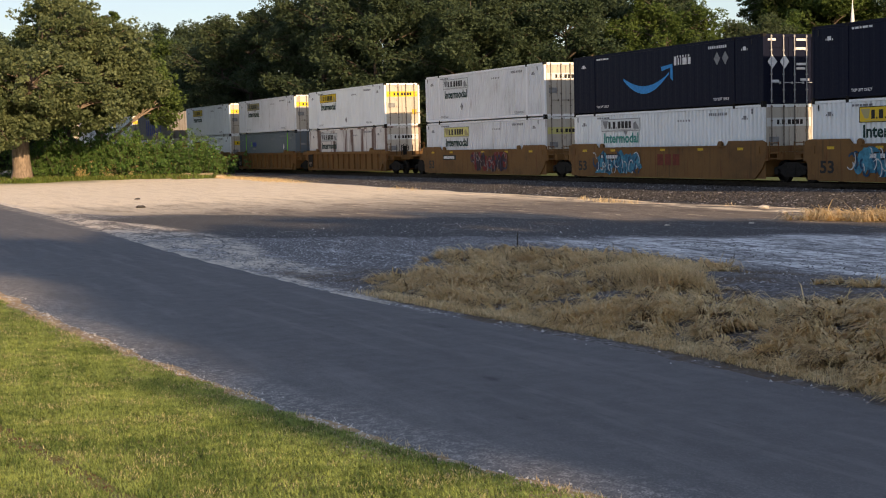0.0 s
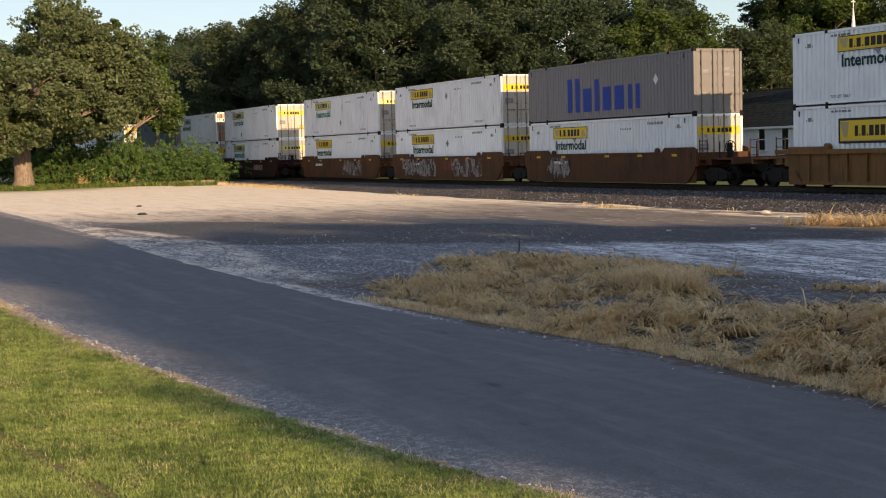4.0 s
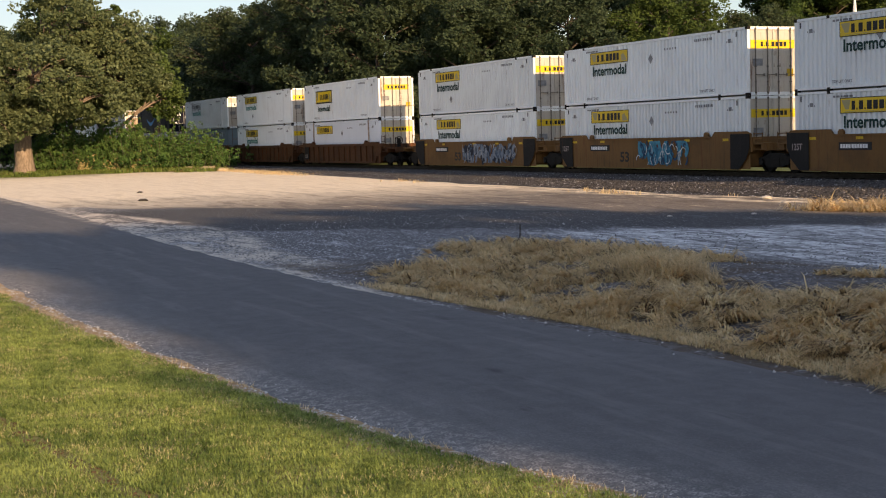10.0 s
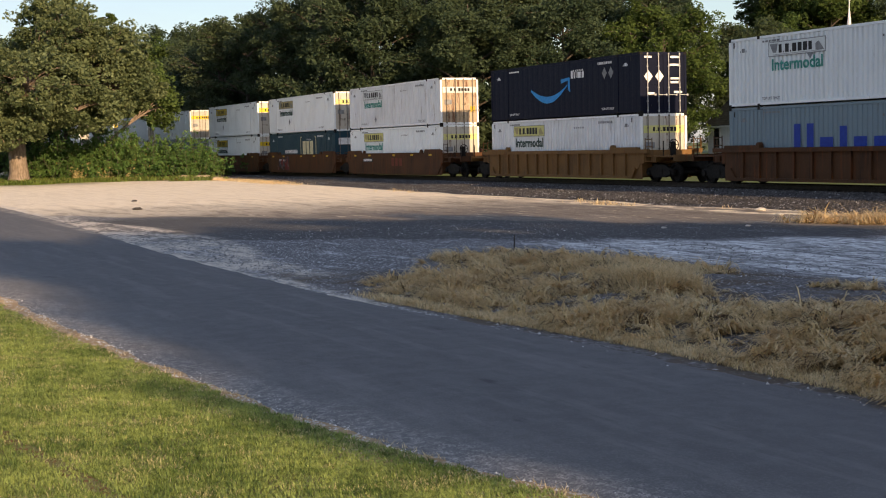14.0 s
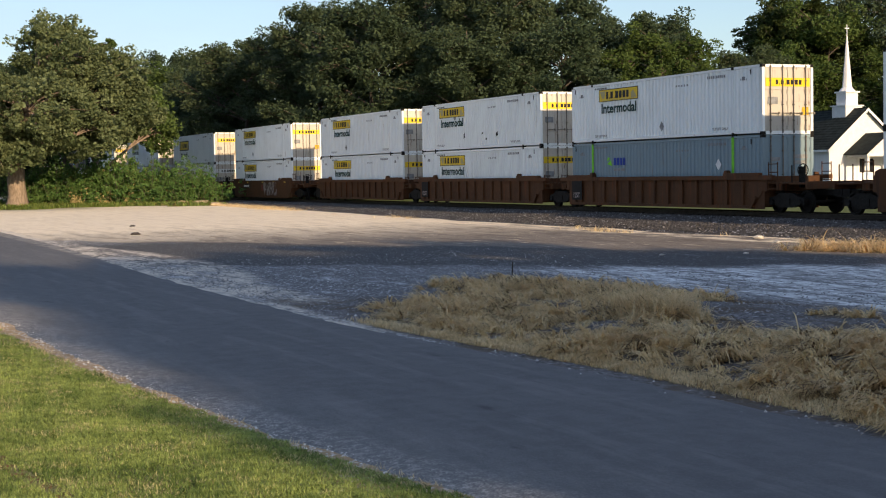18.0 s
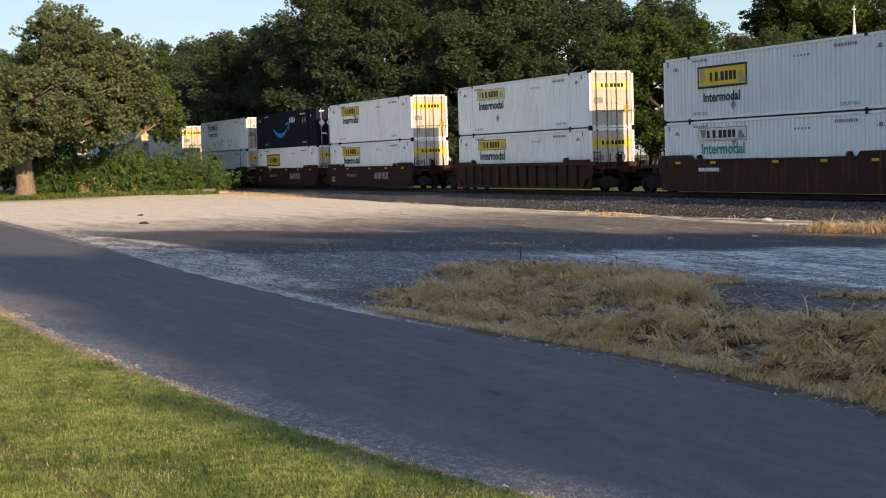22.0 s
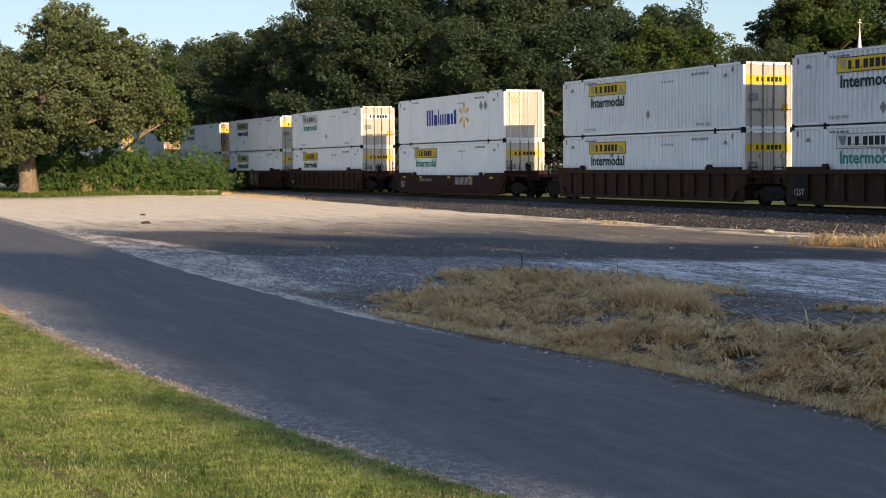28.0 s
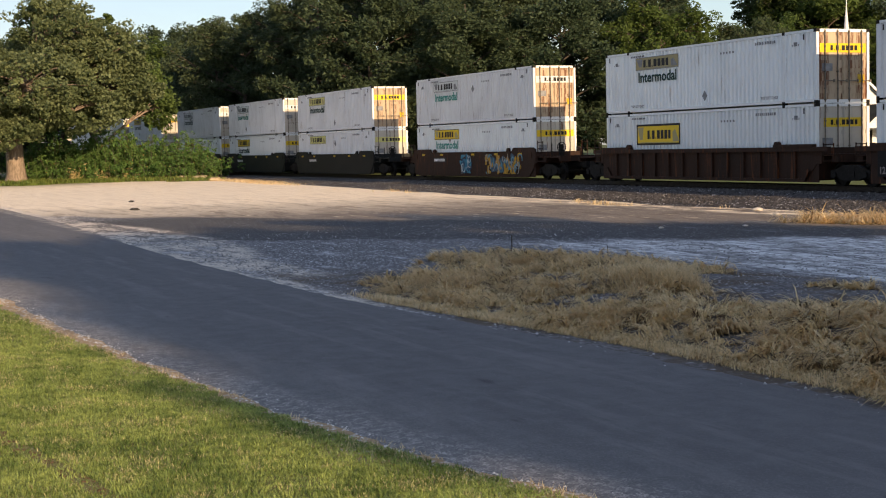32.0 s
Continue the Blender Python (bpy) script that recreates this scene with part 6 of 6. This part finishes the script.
# ---- the church ----
CLAP = plain("white_clapboard", (0.72, 0.74, 0.77), 0.55, 0.06, 3.0)
TRIMW = plain("white_trim_paint", (0.76, 0.77, 0.78), 0.5, 0.05, 3.0)
SHINGLE = plain("dark_green_black_shingle", (0.022, 0.028, 0.026), 0.85, 0.35, 2.0)
PANE = Nodes("dark_window_glass").done((0.02, 0.022, 0.025), 0.12, 0.0, None, 0.6)
church = tagged(new("church"), "small white clapboard church with dark roof and steeple", "church")
FX, NY, FY, BX, EAVE, RIDGE = 0.0, -3.6, 3.6, -17.0, 3.2, 6.15


def siding(x0, x1, y0, y1, z0, z1, axis, wall):
    """Lapped boards on a wall."""
    k = int((z1 - z0) / 0.2)
    h = (z1 - z0) / k
    if axis == "y":
        me = Shape().box(x0, x1, y0 - 0.026, y0, 0, h * 0.93).mesh("board", CLAP)
    else:
        me = Shape().box(x0, x0 + 0.026, y0, y1, 0, h * 0.93).mesh("board", CLAP)
    for i in range(k):
        part("board", me, wall, pose(0, 0, z0 + h * i))


walls = Shape().box(BX, FX, NY, NY + 0.2, 0, EAVE).box(BX, FX, FY - 0.2, FY, 0, EAVE)
walls.box(BX, BX + 0.2, NY + 0.2, FY - 0.2, 0, EAVE).box(FX - 0.2, FX, NY + 0.2, FY - 0.2, 0, EAVE)
wall = part("wall", walls.mesh("wall", CLAP), church)
gable = Shape()
for x in (FX - 0.2, BX):
    n = len(gable.v)
    gable.v += [(x, NY, EAVE), (x, FY, EAVE), (x, 0, RIDGE), (x + 0.2, NY, EAVE), (x + 0.2, FY, EAVE), (x + 0.2, 0, RIDGE)]
    gable.f += [(n, n + 2, n + 1), (n + 3, n + 4, n + 5), (n, n + 3, n + 5, n + 2), (n + 1, n + 2, n + 5, n + 4)]
part("gable", gable.mesh("gable", CLAP), church)
siding(BX, FX, NY, 0, 0.3, EAVE, "y", wall)
siding(FX, 0, NY, FY, 0.3, EAVE, "x", wall)
for sgn in (-1, 1):
    s = Shape()
    e = Vector((0, sgn * 3.95, EAVE - 0.27))
    r = Vector((0, 0, RIDGE + 0.05))
    s.slab(BX - 0.35, FX + 0.35, (e.y, e.z), (r.y, r.z), 0.04)
    deck = part("roof", s.mesh("roof", SHINGLE), church)
    for k in range(16):
        a, b = e.lerp(r, k / 16), e.lerp(r, (k + 1.15) / 16)
        part("shingle_course", Shape().slab(BX - 0.35, FX + 0.35, (a.y, a.z + 0.05), (b.y, b.z + 0.03), 0.03).mesh("shingle_course", SHINGLE), deck)
    f = Shape()
    for k in range(8):
        a, b = e.lerp(r, k / 8), e.lerp(r, (k + 1) / 8)
        for x in (FX + 0.35, BX - 0.39):
            f.face((x + 0.04, a.y, a.z - 0.22), (x + 0.04, b.y, b.z - 0.22), (x + 0.04, b.y, b.z + 0.05), (x + 0.04, a.y, a.z + 0.05))
    f.box(BX - 0.35, FX + 0.35, sgn * 3.95 - 0.03, sgn * 3.95 + 0.03, EAVE - 0.42, EAVE - 0.24)
    part("fascia", f.mesh("fascia", TRIMW), church)
for x in (-3.2, -6.4, -9.6, -12.8, -15.6):
    w = part("window", Shape().box(-0.42, 0.42, -0.03, 0.03, 0, 1.75).mesh("window", PANE), church, pose(x, NY - 0.04, 1.0))
    fr = Shape().box(-0.55, -0.42, -0.06, 0.04, -0.1, 1.85).box(0.42, 0.55, -0.06, 0.04, -0.1, 1.85).box(-0.42, 0.42, -0.06, 0.04, 1.75, 1.87).box(-0.62, 0.62, -0.1, 0.04, -0.12, 0).box(-0.42, 0.42, -0.05, 0.0, 0.86, 0.92)
    part("window_frame", fr.mesh("window_frame", TRIMW), w)
tower = Shape().box(-0.85, 0.85, -0.85, 0.85, -1.6, 0.32).box(-0.95, 0.95, -0.95, 0.95, 0.32, 0.42).box(-0.6, 0.6, -0.6, 0.6, 0.42, 1.42).box(-0.72, 0.72, -0.72, 0.72, 1.42, 1.54)
st = part("steeple", tower.mesh("steeple", TRIMW), church, pose(-2.2, 0, RIDGE))
spire = Shape()
for a, b, ra, rb in ((1.54, 1.85, 0.70, 0.42), (1.85, 6.3, 0.40, 0.025)):
    spire.tube((0, 0, a), (0, 0, b), ra, rb, 8)
part("spire", spire.mesh("spire", TRIMW), st)
part("cross", Shape().box(-0.03, 0.03, -0.03, 0.03, 6.25, 6.95).box(-0.03, 0.03, -0.2, 0.2, 6.62, 6.69).mesh("cross", TRIMW), st)
porch = part("porch", Shape().box(0.03, 2.6, -1.9, 1.9, 0.0, 0.35).box(0.03, 2.6, -2.0, -1.85, 2.35, 2.6).box(0.03, 2.6, 1.85, 2.0, 2.35, 2.6).box(2.45, 2.6, -1.85, 1.85, 2.35, 2.6).mesh("porch", TRIMW), church)
for y in (-1.85, 1.85):
    part("post", Shape().box(-0.1, 0.1, -0.1, 0.1, 0.35, 2.36).box(-0.15, 0.15, -0.15, 0.15, 0.35, 0.5).mesh("post", TRIMW), porch, pose(2.45, y, 0))
pg = Shape()
pg.v = [(2.45, -2.0, 2.6), (2.45, 2.0, 2.6), (2.45, 0, 4.1), (2.58, -2.0, 2.6), (2.58, 2.0, 2.6), (2.58, 0, 4.1)]
pg.f = [(0, 2, 1), (3, 4, 5), (0, 3, 5, 2), (1, 2, 5, 4), (0, 1, 4, 3)]
part("porch_gable", pg.mesh("porch_gable", CLAP), porch)
for sgn in (-1, 1):
    s = Shape()
    s.slab(0.02, 2.85, (sgn * 2.25, 2.5), (0, 4.18), 0.06)
    part("porch_roof", s.mesh("porch_roof", SHINGLE), porch)
door = part("door", Shape().box(0.03, 0.09, -0.9, 0.9, 0.35, 2.45).mesh("door", TRIMW), church)
for y in (-0.42, 0.42):
    part("door_glass", Shape().box(0.09, 0.1, y - 0.25, y + 0.25, 1.1, 2.2).mesh("door_glass", PANE), door)
church.matrix_basis = pose(-93.3, 78.8, lift(-93, 78.8))

# ---- small things on the ground ----
STICK = plain("weathered_stake", (0.06, 0.05, 0.04), 0.8)
tagged(new("stake", Shape().tube((0, 0, -0.05), (0.02, 0, 0.38), 0.018, 0.014, 6).mesh("stake", STICK)), "thin dark stake standing in dry grass", "stake").matrix_basis = pose(-31.6, 15.9, lift(-31.6, 15.9))
tagged(new("stake", Shape().tube((0, 0, -0.05), (-0.03, 0, 0.24), 0.010, 0.008, 6).mesh("stake", STICK)), "short dark stalk standing in dry grass", "stake").matrix_basis = pose(-29.4, 17.3, lift(-29.4, 17.3))


def stone(r, mat, seed):
    bm = bmesh.new()
    bmesh.ops.create_icosphere(bm, subdivisions=2, radius=r)
    for v in bm.verts:
        v.co *= 1 + 0.35 * noise.noise(v.co * (1.6 / r) + Vector((seed, 0, 0)))
        v.co.z *= 0.35
    me = bpy.data.meshes.new("stone")
    bm.to_mesh(me)
    bm.free()
    me.materials.append(mat)
    return me


DARKSTONE = plain("dark_stone", (0.06, 0.055, 0.05), 0.85)
PALESTONE = plain("pale_limestone", (0.5, 0.47, 0.42), 0.85)
for x, y, r, mt, lab in ((-68, 14.6, 0.22, DARKSTONE, "dark lump of stone on sunlit gravel"), (-79, 16.8, 0.16, DARKSTONE, "dark lump of stone on sunlit gravel"), (-23.9, 9.9, 0.06, PALESTONE, "pale limestone lump at the road edge"),
                         (-37.6, 24.0, 0.09, PALESTONE, "flat pale rock on gravel"), (-36.8, 26.5, 0.09, PALESTONE, "flat pale rock on gravel"), (-44.5, 32.6, 0.22, PALESTONE, "flat pale slab at the ballast foot"), (-41.5, 31.2, 0.16, PALESTONE, "flat pale slab at the ballast foot")):
    tagged(new("stone", stone(r, mt, x)), lab, "stone").matrix_basis = pose(x, y, lift(x, y) + r * 0.2)


SANDY = plain("pale_sandy_soil", (0.50, 0.38, 0.24), 0.9, 0.25, 3.0)
for x, y, r in ((-123.5, 30.6, 0.8), (-121.0, 31.6, 0.9), (-118.5, 32.2, 0.7)):
    tagged(new("soil_heap", stone(r, SANDY, x + y)), "low heap of pale sandy soil beside the weeds", "soil heap").matrix_basis = pose(x, y, lift(x, y) + 0.1 * r)


def bed(y):
    """The ballast bank's height."""
    return np.interp(y, [q[0] for q in prof], [q[1] for q in prof])


def pebbles(n, size, mat, name, area, keep, floor=None):
    x0, x1, y0, y1 = area
    c = strew(n, x0, x1, y0, y1, keep)
    if floor:
        c[:, 2] = floor(c[:, 1])
    k = len(c)
    r = (size * rng.uniform(0.4, 1.5, k) ** 1.3)[:, None]
    tet = np.array([[1, 0, 0], [-0.5, 0.87, 0], [-0.5, -0.87, 0], [0.1, 0.1, 0.9], [0.6, 0.7, 0.35]])
    a = rng.uniform(0, 6.28, k)
    rot = np.stack([np.stack([np.cos(a), -np.sin(a), 0 * a], 1), np.stack([np.sin(a), np.cos(a), 0 * a], 1), np.stack([0 * a, 0 * a, 0 * a + 1], 1)], 1)
    v = c[:, None, :] + np.einsum("kij,pj->kpi", rot, tet) * r[:, :, None] * rng.uniform(0.7, 1.2, (k, 5, 1))
    q = np.arange(k)[:, None] * 5
    f = np.concatenate([q + t for t in ([0, 4, 3], [4, 1, 3], [1, 2, 3], [2, 0, 3], [0, 1, 4])], 0)
    return sheet(name, v.reshape(-1, 3), f, mat)


def pebble_mat():
    n = Nodes("mixed_pebbles")
    r = n.add("NewGeometry").outputs["Random Per Island"]
    col = n.mix(n.step(r, 0.2, 0.9), (0.10, 0.10, 0.10), (0.34, 0.335, 0.33))
    col = n.mix(n.step(r, 0.93, 0.96), col, (0.7, 0.69, 0.67))
    return n.done(col, 0.85)


PEB = pebble_mat()
PALEGRIT = plain("pale_grit", (0.68, 0.66, 0.62), 0.85, 0.35, 30.0)
tagged(new("gravel", pebbles(26000, 0.022, PEB, "gravel", (-45, -8, 9.0, 26), lambda x, y: random.random() < hermite(23.5, 19.5, y) * 0.4 + 0.6 * hermite(23.5, 19.5, y) * hermite(-0.1, 0.3, noise.noise((x * 0.3, y * 0.6, 6))))), "loose grey and pale gravel on the apron", "gravel", kind="stuff")
tagged(new("gravel", pebbles(17000, 0.0155, PALEGRIT, "gravel", (-28, -8.4, 3.0, 6.6), lambda x, y: 0.18 < y - near_edge(x) < 0.3 + 0.75 * random.random() ** 2 and noise.noise((x * 1.5, y * 3, 1)) > -0.2)), "fine pale grit along the lawn's edge", "gravel", kind="stuff")
CLOD = plain("dark_brown_soil", (0.14, 0.09, 0.05), 0.9, 0.35, 30.0)
tagged(new("soil_clods", pebbles(11000, 0.016, CLOD, "soil_clods", (-17.5, -9.5, 0.6, 3.0), lambda x, y: rut_gap(x, y) < 0.03 + 0.08 * random.random() and noise.noise((x * 2.2, 0, 4)) > -0.3)), "dark soil clods in a rut across the lawn", "soil", kind="stuff")


def ballast_stone_mat():
    n = Nodes("ballast_stones")
    r = n.add("NewGeometry").outputs["Random Per Island"]
    col = n.mix(n.step(r, 0.0, 0.9), (0.023, 0.021, 0.020), (0.115, 0.106, 0.10))
    col = n.mix(n.step(r, 0.955, 0.965), col, (0.34, 0.33, 0.33))
    return n.done(col, 0.8)


tagged(new("ballast_stones", pebbles(42000, 0.042, ballast_stone_mat(), "ballast_stones", (-110, -36, 33.6, 36.6), lambda x, y: True, bed)), "loose crushed stones on the ballast shoulder", "gravel", kind="stuff")


motions()
